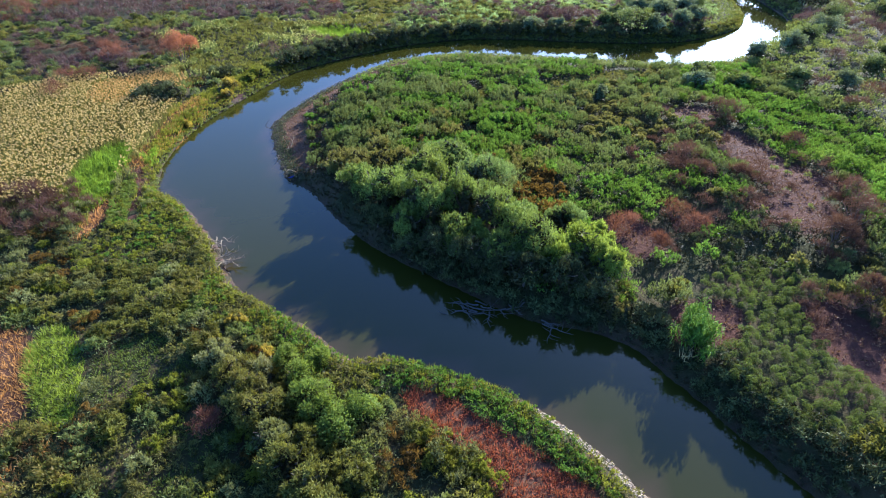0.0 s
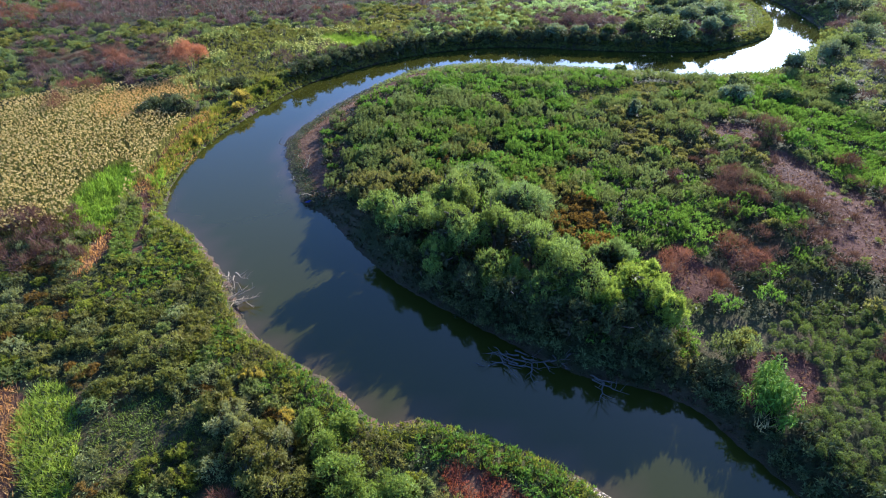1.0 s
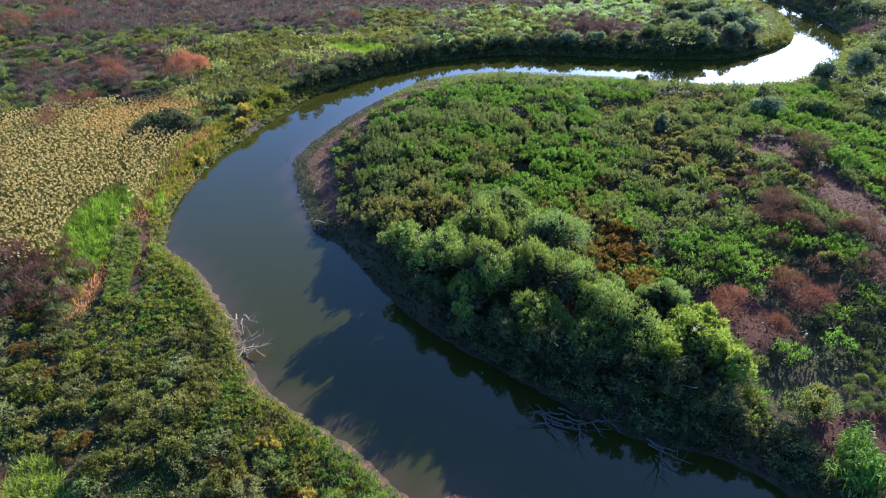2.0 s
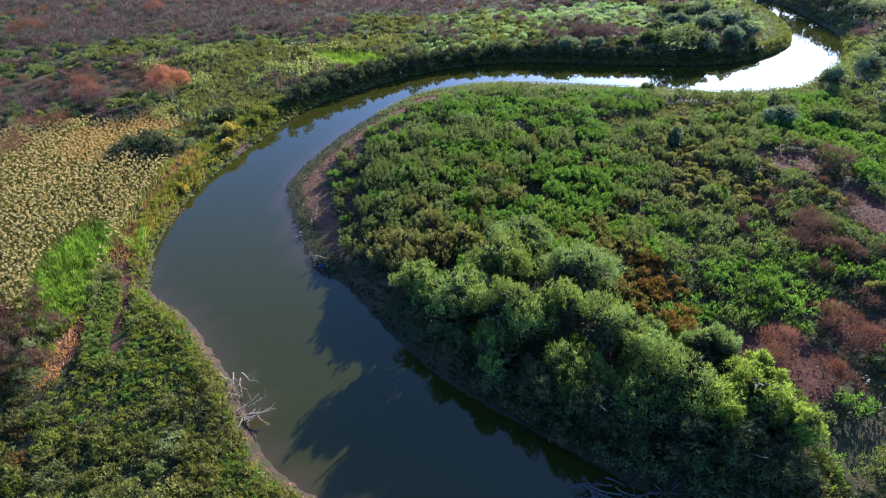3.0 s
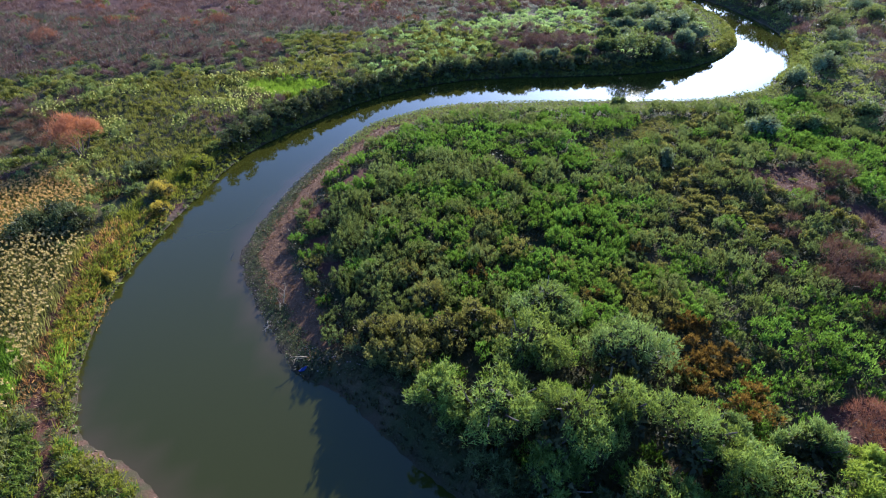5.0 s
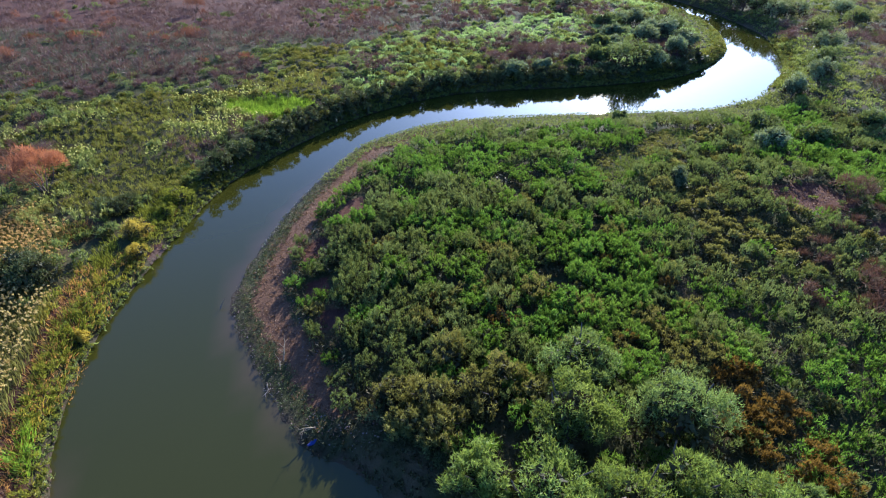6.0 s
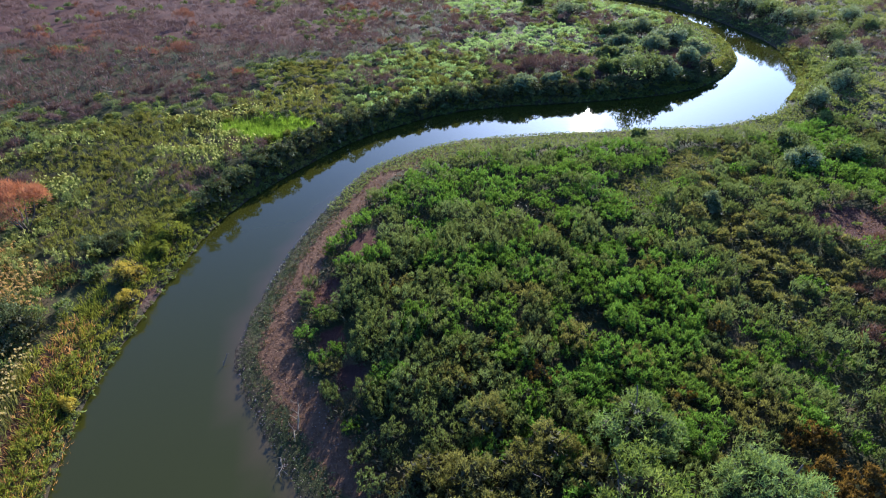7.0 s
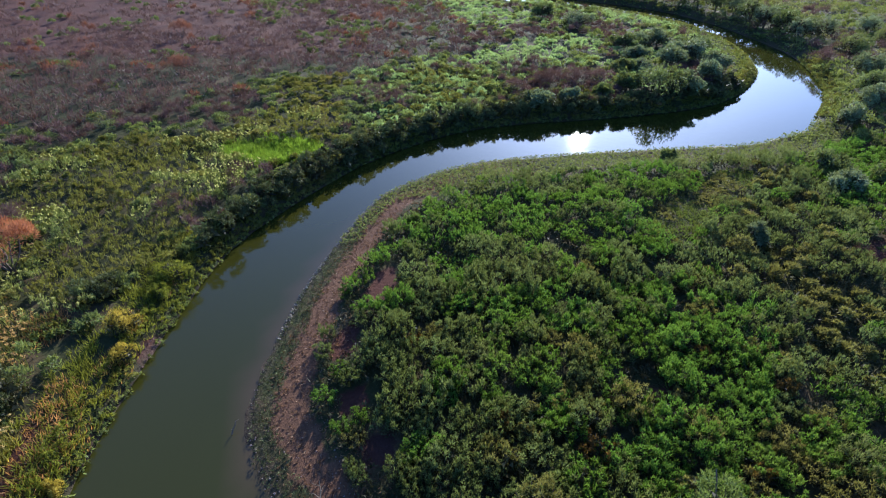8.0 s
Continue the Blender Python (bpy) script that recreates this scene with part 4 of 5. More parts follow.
stuff("dull_reeds", [blades(rng, straws, np.full(len(straws), 0.9), 14, 0.06, 0.4, 0.8)], M_DULLREED, "dull grey-green reeds among bare twigs", "reeds")
stuff("twiggy_scrub", [bushes(rng, twiggy, 1.2, 1.4, 260, (0.55, 0.045), 9, 0.8)], M_BROWNTWIG, "leafless brown twiggy scrub by the reed bed", "scrub")
left_mid = scatter(rng, -100, 30, 56, 150, 2.0, lambda x, y, u: brambles(x, y) & (pale_reeds(x, y) < 0.6) & (shore(x, y)[0] > 1.8 + 3.4 * smooth(-28, -31, x) * smooth(56, 60, y) * smooth(98, 93, y)) & (u < 0.9))
a, b, c, e = split(rng, left_mid, 12, 15, (0.32, 0.26, 0.2, 0.22))
by_path = (e[:, 0] > -47) & (e[:, 1] < 98)
b, e = np.vstack([b, e[by_path]]), e[~by_path]
stuff("meadow_shrubs", [bushes(rng, a, 1.2, 1.1, 260, (0.31, 0.13), 11, 0.5)], M_BRAMBLE, "dark green scrub on the river meadow", "shrubs")
stuff("meadow_herbs", [bushes(rng, b, 1.2, 0.95, 260, (0.31, 0.125), 11, 0.7)], M_MEADOW, "green herbs on the river meadow", "shrubs")
stuff("meadow_grey_herbs", [bushes(rng, c, 1.2, 1.1, 250, (0.31, 0.12), 11, 0.8)], M_GREY, "grey-green herbs on the river meadow", "shrubs")
stuff("meadow_bare_scrub", [bushes(rng, e, 1.2, 1.3, 160, (0.7, 0.06), 8, 0.9)], M_TWIG, "leafless brown scrub on the river meadow", "scrub")

reeds = scatter(rng, -85, -30, 44, 100, 0.36, lambda x, y, u: (u < (np.minimum(1, reed_field(x, y) * 2.2) * 1.1 - 0.15) * (0.65 + 0.6 * patches(x, y, 3.5, 95))) & (green_reeds(x, y) < 0.5) & meadow(x, y))
stuff("reed_bed", [blades(rng, reeds, np.full(len(reeds), 0.95), 7, 0.08, 0.3, 0.4)], M_STALK, "dull green stalks of a dense reed bed", "reeds")
tops = reeds + np.stack([rng.normal(size=len(reeds)) * 0.12, rng.normal(size=len(reeds)) * 0.12, rng.uniform(0.75, 1.25, len(reeds))], -1)
is_gold = gold_field(tops[:, 0], tops[:, 1]) + rng.normal(size=len(tops)) * 0.2 > 0.45
stuff("reed_plumes", [foliage(rng, tops[~is_gold], np.full((~is_gold).sum(), 0.15), np.full((~is_gold).sum(), 0.40), 18, 0.12, 0.08, 2, 0.7, 0.7)], M_PLUME, "pale cream plumes above a reed bed", "reeds")
gold = scatter(rng, -75, -38, 72, 98, 0.43, lambda x, y, u: (u < gold_field(x, y) * 1.5 - 0.2) & meadow(x, y))
stuff("dry_reed_stalks", [blades(rng, gold, np.full(len(gold), 1.0), 6, 0.08, 0.3, 0.3)], M_STALK, "brown-green stalks of dry reeds", "reeds")
stuff("dry_reeds", [foliage(rng, gold + np.array([0, 0, 0.75]), np.full(len(gold), 0.2), np.full(len(gold), 0.42), 17, 0.15, 0.075, 2, 0.5)], M_GOLD, "golden plumes of dry reeds", "reeds")
fresh = scatter(rng, -50, -12, 12, 128, 0.55, lambda x, y, u: (green_reeds(x, y) > 0.3) & meadow(x, y))
stuff("green_reeds", [bushes(rng, fresh[::3], 0.5, 0.9, 50, (0.3, 0.08), 7, 1.0, 0.5, 0.1, (0.15, 0.3), 0.6, 2.0), blades(rng, fresh, rng.uniform(0.7, 1.4, len(fresh)), 18, 0.08, 0.4, 0.75)], M_REED, "stand of fresh bright green reeds", "reeds")
limes = scatter(rng, -36, -20, 16, 36, 0.34, lambda x, y, u: (oval(x, y, -28.1, 26.8, 1.5, 5.2, 31) > 0.25) & (u < 0.9))
stuff("lime_grass", [blades(rng, limes, rng.uniform(0.4, 0.75, len(limes)), 24, 0.055, 0.3, 0.9)], M_LIMEGRASS, "strip of tall pale yellow-green grass", "grass")
pale = scatter(rng, -66, -8, 84, 140, 0.62, lambda x, y, u: (pale_reeds(x, y) > 0.25) & meadow(x, y) & (shore(x, y)[0] > 2.5) & (green_reeds(x, y) < 0.4) & (u < 0.68))
leafy = pale
half = patches(leafy[:, 0], leafy[:, 1], 6, 51) > 0.5
stuff("pale_reeds", [bushes(rng, leafy[half], 0.38, 1.2, 24, (0.36, 0.075), 4, 1.4, 0.4, 0.2, (0.3, 0.5), 0.6, 2.2)], M_MEADOW, "pale green leafy reeds on the meadow", "reeds")
stuff("low_reeds", [bushes(rng, leafy[~half], 0.4, 0.95, 24, (0.32, 0.08), 4, 1.2, 0.5, 0.2, (0.3, 0.5), 0.6, 2.0)], M_BRAMBLE, "low dark green leafy reeds on the meadow", "reeds")
tips = leafy[half] + np.array([0, 0, 1.1])
stuff("leafy_reed_tips", [foliage(rng, tips, np.full(len(tips), 0.17), np.full(len(tips), 0.4), 10, 0.18, 0.08, 2, 0.6, 0.7)], M_TIP, "pale green-white flowering tips of leafy reeds", "reeds")
among = scatter(rng, -62, -4, 86, 134, 2.3, lambda x, y, u: (pale_reeds(x, y) > 0.25) & meadow(x, y) & (shore(x, y)[0] > 2.5) & (green_reeds(x, y) < 0.4) & (u < 0.45))
stuff("reed_shrubs", [bushes(rng, among, 1.0, 1.25, 240, (0.3, 0.12), 12, 0.5, 0.7, 0.15, (0.15, 0.28))], M_BRAMBLE, "dark green shrubs among leafy reeds", "shrubs")
bank_mix = scatter(rng, -48, -30, 42, 60, 0.8, lambda x, y, u: (fresh_bank(x, y) > 0.3) & (green_reeds(x, y) < 0.3) & (creeping_strip(x, y) < 0.2) & meadow(x, y) & (bare_ground(x, y) < 0.5))
kind_a, kind_b = split(rng, bank_mix, 4, 61, (0.5, 0.5))
stuff("path_reeds", [bushes(rng, kind_a, 0.6, 0.95, 80, (0.26, 0.08), 8, 1.0, 0.5, 0.2, (0.15, 0.3), 0.6, 2.0)], M_PALE, "pale green leafy reeds beside a footpath", "reeds")
stuff("path_herbs", [bushes(rng, kind_b, 0.6, 0.6, 80, (0.22, 0.1), 8, 0.7)], M_GRASS, "yellow-green herbs beside a footpath", "herbs")
creeping = scatter(rng, -40, -30, 42, 60, 0.55, lambda x, y, u: (creeping_strip(x, y) > 0.15) & (u < 0.95))
stuff("path_creepers", [bushes(rng, creeping, 0.5, 0.5, 110, (0.17, 0.08), 10, 0.6, 0.6, 0.1, (0.14, 0.26))], M_CREEPER, "bright green creeping herbs beside a footpath", "herbs")

scrub = scatter(rng, -170, 30, 112, 300, 2.5, lambda x, y, u: meadow(x, y) & (purple_zone(x, y) > 0.2) & (u < 0.94 - 0.6 * smooth(150, 200, y + 0.15 * x) * smooth(-5, -35, x)))
a, b, c = split(rng, scrub, 9, 21, (0.74, 0.06, 0.20))
stuff("purple_scrub", [bushes(rng, a, 1.7, 1.9, 58, (0.75, 0.11), 10, 0.9)], M_TWIG, "leafless purple-brown tamarisk scrub", "scrub")
stuff("rusty_scrub", [bushes(rng, b, 1.6, 1.5, 120, (0.8, 0.1), 8, 0.9)], M_DUSKTWIG, "rust-coloured dry scrub", "scrub")
stuff("scrub_greenery", [bushes(rng, c, 1.3, 1.1, 130, (0.42, 0.18), 7, 0.6)], M_GREY, "grey-green plants between bare scrub", "shrubs")
pen = scatter(rng, -8, 80, 124, 236, 2.3, lambda x, y, u: meadow(x, y) & (purple_zone(x, y) < 0.6) & (shore(x, y)[0] > 2.0 + 4.5 * smooth(52, 66, x)) & (u < 0.85) & (y > 120))
a, b, c = split(rng, pen, 12, 25, (0.56, 0.2, 0.24))
# distance haze is painted into these pale leaves
stuff("peninsula_herbs", [bushes(rng, a, 1.5, 0.9, 130, (0.36, 0.17), 16, 0.7, 0.65, 0.15, (0.14, 0.26))], M_HAZE_HERB, "green herbs on the far peninsula, paled for haze", "shrubs")
stuff("peninsula_shrubs", [bushes(rng, b, 1.4, 1.1, 125, (0.5, 0.25), 8, 0.5)], M_MEADOW, "green shrubs on the far peninsula", "shrubs")
stuff("peninsula_bare_scrub", [bushes(rng, c, 1.4, 1.3, 150, (0.7, 0.07), 8, 0.9)], M_TWIG, "bare brown scrub on the far peninsula", "scrub")
shelf = scatter(rng, 44, 106, 104, 236, 0.95, lambda x, y, u: (shore(x, y)[0] > 0.1) & (shore(x, y)[0] < np.where(shore(x, y)[1], 3.5, 8.5)) & (x > 50) & (u < 0.9))
stuff("shore_herbs", [foliage(rng, shelf, np.full(len(shelf), 0.75), np.full(len(shelf), 0.4), 14, 0.34, 0.2, 4, 0.5, 0.8)], M_MEADOW, "low green herbs on the far shore", "herbs")
horizon = scatter(rng, -330, 420, 200, 460, 10.0, lambda x, y, u: ((np.abs(x - 10) > 150) | (y > 262)) & (u < 0.8))
stuff("distant_scrub", [bushes(rng, horizon, 3.6, 2.6, 16, (2.6, 1.7), 6, 0.5)], M_GREY, "distant scrub on the plain", "shrubs")


# ---- grass and herbs along the water ----
def verge(x, y):
    d, inner = shore(x, y)
    g = gentle(x, y)
    beach = inner & (g > 0.5) & (d > 0.15) & ((d < 1.7 + 1.2 * patches(x, y, 3, 30)) | ((y > 100) & (d < 1.6 + 6.0 * smooth(-14, 2, x))))
    return beach


herb = scatter(rng, -30, 66, 58, 118, 0.42, lambda x, y, u: verge(x, y) & (u < 0.75))
far_herb = herb[:, 1] > 97
stuff("beach_herbs", [foliage(rng, herb[~far_herb], np.full((~far_herb).sum(), 0.3), np.full((~far_herb).sum(), 0.2), 16, 0.12, 0.06, 4, 0.4, 0.8)], M_SHADY, "low creeping green herbs along the muddy beach", "herbs")
stuff("shelf_herbs", [foliage(rng, herb[far_herb], np.full(far_herb.sum(), 0.34), np.full(far_herb.sum(), 0.26), 12, 0.17, 0.1, 4, 0.6, 0.8)], M_MEADOW, "low grey-green herbs on the flat far shore", "herbs")
cover = scatter(rng, -55, 30, 12, 60, 0.55, lambda x, y, u: meadow(x, y) & (lawn(x, y) < 0.5) & (bare_ground(x, y) < 0.55) & (reed_field(x, y) < 0.5))
# dark colour here paints the relief shading between clumps
stuff("ground_herbs", [foliage(rng, cover, np.full(len(cover), 0.4), np.full(len(cover), 0.3), 12, 0.2, 0.1, 3, 0.5, 0.8)], M_SHADY, "low herbs covering the ground, coloured dark for shade between clumps", "herbs")
litter = scatter(rng, -30, 10, 56, 112, 0.33, lambda x, y, u: shore(x, y)[1] & (gentle(x, y) > 0.3) & (shore(x, y)[0] > 1.2) & (shore(x, y)[0] < 6.5), 3.0)
stuff("beach_litter", [foliage(rng, litter, np.full(len(litter), 0.2), np.full(len(litter), 0.07), 3, 0.16, 0.09, 2, 0.0, 1.0)], M_LITTER, "brown leaf litter and sticks strewn over mud", "litter")
soil_litter = scatter(rng, 14, 60, 24, 84, 0.45, lambda x, y, u: shore(x, y)[1] & (bare_ground(x, y) > 0.2) & (shore(x, y)[0] > 2) & (u < 0.75), 4.0)
stuff("soil_litter", [foliage(rng, soil_litter, np.full(len(soil_litter), 0.25), np.full(len(soil_litter), 0.12), 4, 0.22, 0.09, 2, 0.2, 1.0)], M_LITTER, "dry brown litter and stubble on bare soil", "litter")
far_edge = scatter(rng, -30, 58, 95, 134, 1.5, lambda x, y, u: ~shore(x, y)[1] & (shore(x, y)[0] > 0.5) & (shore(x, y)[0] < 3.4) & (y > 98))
# leaf colour darkened to carry the bushes' shaded side
stuff("overhanging_bushes", [bushes(rng, far_edge, 1.2, 1.9, 400, (0.27, 0.11), 18, 0.5, 0.7, 0.1, (0.14, 0.26), 0.8, 1.3)], M_SHADY, "bushes overhanging the cut bank, coloured dark for their shaded side", "shrubs")
# dark blades added as the shade below these bushes
stuff("overhang_shade_fill", [foliage(rng, far_edge, np.full(len(far_edge), 1.0), np.full(len(far_edge), 1.5), 40, 0.6, 0.4, 8, 0.2, 1.0, 0.05, -1.0, (0.2, 0.34))], M_SHADE_FILL, "dark fill for the shade under the overhanging bushes", "shrubs")
brim = scatter(rng, -60, 84, 14, 190, 0.62, lambda x, y, u: (~shore(x, y)[1] | (x > 62)) & (shore(x, y)[0] > 0.0) & (shore(x, y)[0] < 2.0) & (u < 0.85) & ((bare_ground(x, y) < 0.4) | (x > 62)) & ((y > 57) | (x < -14) & (shore(x, y)[0] > 0.8)) & ~rubble_strip(x, y))
sunny = (brim[:, 0] < -27) & (brim[:, 1] > 50) & (brim[:, 1] < 98)
stuff("bank_edge_grass", [bushes(rng, brim[sunny], 0.5, 0.5, 44, (0.24, 0.09), 5, 0.8, 0.8)], M_GRASS, "yellow grassy herbs on the eroded bank", "grass")
brim = brim[~sunny]
stuff("bank_edge_herbs", [bushes(rng, brim, 0.55, 0.45, 44, (0.26, 0.13), 5, 0.4, 0.8)], M_BRAMBLE, "dark green herbs trailing down to the water", "herbs")
trail = scatter(rng, -60, 84, 26, 190, 0.4, lambda x, y, u: (~shore(x, y)[1] | (x > 62)) & (np.abs(shore(x, y)[0] - 0.2) < 0.4) & (u < 0.85) & (y > 56) & ((bare_ground(x, y) < 0.4) | (x > 62)))
trail[:, 2] = np.maximum(trail[:, 2], WATER - 0.05)
stuff("trailing_herbs", [foliage(rng, trail, np.full(len(trail), 0.32), np.full(len(trail), 0.3), 22, 0.22, 0.1, 3, 0.4, 0.9)], M_MEADOW, "herbs trailing into the water", "herbs")
edge_grass = scatter(rng, -70, 80, 10, 150, 0.5, lambda x, y, u: ~shore(x, y)[1] & (shore(x, y)[0] > 0.1 + 0.6 * (y < 57)) & (shore(x, y)[0] < 3.2 + 2.4 * (x < -28) * (y > 50)) & (bare_ground(x, y) < 0.7) & (u < 0.9 * patches(x, y, 3.0, 44)) & ((x > path_line(y)) | (y < 56) | (y > 75)) & ~rubble_strip(x, y))
stuff("bank_grass", [blades(rng, edge_grass, np.full(len(edge_grass), 0.65), 13, 0.085, 0.35, 0.9)], M_GRASS, "yellow-green grass along the outer bank", "grass")
open_grass = scatter(rng, -40, 40, 8, 104, 0.42, lambda x, y, u: ((lawn(x, y) > 0.3) & meadow(x, y)) | (open_path(x, y) > 0.25))
thin, dull, lush = split(rng, open_grass, 3, 81, (0.45, 0.33, 0.22))
stuff("short_grass", [blades(rng, thin, np.full(len(thin), 0.3), 15, 0.1, 0.3, 1.0)], M_TUSSOCK, "short dark green grass in a clearing", "grass")
stuff("dry_short_grass", [blades(rng, dull[::2], np.full(len(dull[::2]), 0.25), 16, 0.1, 0.36, 1.1)], M_TUSSOCK, "thin dull grass in a clearing", "grass")
stuff("clearing_herbs", [bushes(rng, lush, 0.35, 0.45, 26, (0.2, 0.1), 4, 0.6)], M_OLIVE, "olive-brown herbs in a clearing", "herbs")
dry = scatter(rng, -40, 16, 8, 60, 0.4, lambda x, y, u: ~shore(x, y)[1] & (x > -12) & (bare_ground(x, y) > 0.35) & (shore(x, y)[0] > 0.8) & (u < 0.8))
stuff("dry_red_herbs", [foliage(rng, dry, np.full(len(dry), 0.28), np.full(len(dry), 0.22), 14, 0.13, 0.055, 3, 0.4, 0.9), blades(rng, dry, np.full(len(dry), 0.38), 14, 0.06, 0.3, 0.9)], M_DRYRED, "dry reddish herbs on bare soil", "herbs")
for i, (x, y, r, h) in enumerate([(-35.0, 87.4, 1.6, 1.7), (-34.6, 84.0, 1.2, 1.3), (-32.3, 93.8, 1.7, 1.5), (-33.0, 91.2, 1.0, 1.1), (-36.6, 73.2, 0.9, 0.9)]):
    tree("yellow_bush", x, y, r, h, M_GRASS if i in (2, 3) else M_YELLOW, 400 + i, "yellow-green bush on the eroded bank" if i in (2, 3) else "bright yellow-leaved bush on the eroded bank", "bush", "yellow bushes", leaves=2200, blade=(0.2, 0.06), lobes=20, low=0.06, lobe_size=(0.16, 0.3), stretch=1.2, up=0.9)


for i, (x, y, r, h) in enumerate([(-20.8, 24.8, 1.1, 1.0), (-19.2, 26.0, 0.8, 0.8), (-18.6, 24.4, 0.9, 0.9), (-22.0, 17.8, 1.0, 0.9)]):
    tree("yellow_bush", x, y, r, h, M_GRASS, 410 + i, "low yellow-green bush beside short grass", "bush", "yellow bushes", leaves=1200, blade=(0.17, 0.07), lobes=16, low=0.1, up=0.8)


for i, (x, y, r, h) in enumerate([(-13.2, 28.6, 0.9, 1.1), (-12.2, 27.0, 0.8, 1.3), (-16.6, 32.6, 0.9, 0.8)]):
    tree("grass_mound", x, y, r, h, M_YELLOW, 420 + i, "mound of golden-brown withered grass between brambles", "grass mound", leaves=1100, blade=(0.2, 0.05), lobes=18, low=0.1, up=1.0)


# ---- driftwood and cane ----
def driftwood(x, y, z, size, count, material, seed, label, flat=0.35, heading=0.0):
    rng = np.random.RandomState(seed)
    root = tagged(new("driftwood"), label, "driftwood", "driftwood on the banks")
    root.location = (x, y, z)
    for i in range(count):
        a = heading + rng.normal() * 0.9
        ln = size * rng.uniform(0.5, 1.0)
        start = np.array([rng.normal() * 0.25 * size, rng.normal() * 0.25 * size, 0.05])
        end = start + np.array([math.cos(a) * ln, math.sin(a) * ln, abs(rng.normal()) * flat * ln])
        main = limb(rng, start, end, 0.03 * size ** 0.6 + 0.02, 0.012, 0.3, 7)
        forks = [main]
        for k in (2, 3, 4, 5):
            tip = main[k, :3] + np.array([math.cos(a + rng.normal()), math.sin(a + rng.normal()), abs(rng.normal()) * 0.5]) * ln * 0.35
            forks.append(limb(rng, main[k, :3], tip, main[k, 3] * 0.7, 0.008, 0.3, 4))
        part("branch", mesh_of("branch", *tubes(forks, 5), material, rounded=True), root)
    return root


driftwood(-20.8, 42.2, -2.2, 1.9, 12, M_DRIFT, 1, "heap of bleached dead branches hanging over the water", 0.08, -0.9)
driftwood(-23.0, 45.0, -2.0, 2.2, 9, M_DRIFT, 2, "bleached branches on the river bank", 0.08, -0.9)
driftwood(2.6, 36.4, -2.45, 3.2, 9, M_SNAG, 3, "dark fallen snag with bare branches in the water", 0.2, -1.9)
driftwood(5.6, 36.0, -2.35, 2.6, 4, M_SNAG, 4, "dark dead branches at the shaded bank", 0.3, -1.2)
driftwood(9.0, 34.4, -2.35, 2.4, 4, M_SNAG, 5, "dark dead branches at the shaded bank", 0.3, -1.4)
driftwood(-21.0, 67.0, -2.35, 1.8, 2, M_DRIFT, 6, "bleached forked branch on the beach", 0.25, 2.0)
driftwood(-17.9, 60.6, -2.35, 1.7, 6, M_DRIFT, 7, "tangle of pale dead twigs on the beach", 0.12, 1.9)
driftwood(-21.9, 66.0, -2.55, 1.8, 2, M_SNAG, 8, "dark waterlogged branch at the waterline", 0.1, 3.8)
driftwood(-26.2, 75.4, -2.6, 0.8, 1, M_SNAG, 9, "small stick standing in the river", 0.8, 1.0)


# ---- small patches on the outer bank ----
lime = scatter(rng, -4, 6, 16, 24, 0.8, lambda x, y, u: oval(x, y, 0.6, 20.4, 3.2, 1.5, -30) > 0.3)
stuff("lime_herbs", [bushes(rng, lime, 0.6, 0.6, 260, (0.2, 0.08), 12, 0.9, 0.6, 0.1, (0.12, 0.22))], M_GRASS, "yellow-green herbs beside the red patch", "herbs")
orange = scatter(rng, -44, -14, 12, 98, 0.45, lambda x, y, u: (np.maximum.reduce([oval(x, y, -31.4, 26, 1.9, 7, 33), oval(x, y, -30.8, 25.6, 1.2, 5.5, 33), oval(x, y, -24.2, 20.4, 2.6, 2.0), oval(x, y, -33.4, 28, 1.2, 3, 33), oval(x, y, -27, 19.5, 2.0, 3.0), oval(x, y, -36.2, 48.6, 0.9, 3.4, 8), oval(x, y, -36.0, 45.0, 1.2, 1.6), oval(x, y, -15.6, 22.6, 1.2, 0.9), oval(x, y, -13.6, 28.4, 1.0, 2.6, 25), oval(x, y, -37.6, 70.4, 1.5, 5.5, 4), oval(x, y, -38.2, 62.0, 0.8, 4.0, 6), oval(x, y, -38.2, 79, 1.2, 3.0, 4), oval(x, y, -36.6, 76, 0.9, 3.0, -6), oval(x, y, -37.0, 62.5, 0.5, 3.5, 4), oval(x, y, -37.4, 80.4, 1.2, 1.6), oval(x, y, -35.2, 83.2, 0.9, 1.4), oval(x, y, -34.4, 88.4, 0.9, 1.6), oval(x, y, -32.6, 92.4, 0.7, 1.4), oval(x, y, -38.4, 75.4, 1.2, 1.6), oval(x, y, -41.4, 88.6, 1.6, 2.2)]) > 0.25) & (u < 0.8))
worn = scatter(rng, -42, -30, 50, 80, 0.45, lambda x, y, u: (np.abs(x - path_line(y) - 0.5) < 0.5 + 0.9 * patches(x, y, 3, 47)) & (u < 0.5))
stuff("footpath_straw", [blades(rng, worn, np.full(len(worn), 0.4), 12, 0.08, 0.34, 1.1)], M_LITTER, "brown trampled straw along a footpath", "grass")
stuff("dry_orange_grass", [blades(rng, orange, np.full(len(orange), 0.5), 10, 0.07, 0.34, 0.9)], M_ORANGE, "dry orange-brown grass tufts", "grass")
sun_grass = scatter(rng, -42, -24, 46, 96, 0.55, lambda x, y, u: meadow(x, y) & (shore(x, y)[0] < 4.6) & (patches(x, y, 5, 41) > 0.57) & ((x > path_line(y) + 0.4) | (y > 75)) & (bare_ground(x, y) < 0.5))
stuff("sunlit_grass", [blades(rng, sun_grass, np.full(len(sun_grass), 0.7), 12, 0.09, 0.4, 0.8)], M_GRASS, "bright yellow-green grass on the bank", "grass")
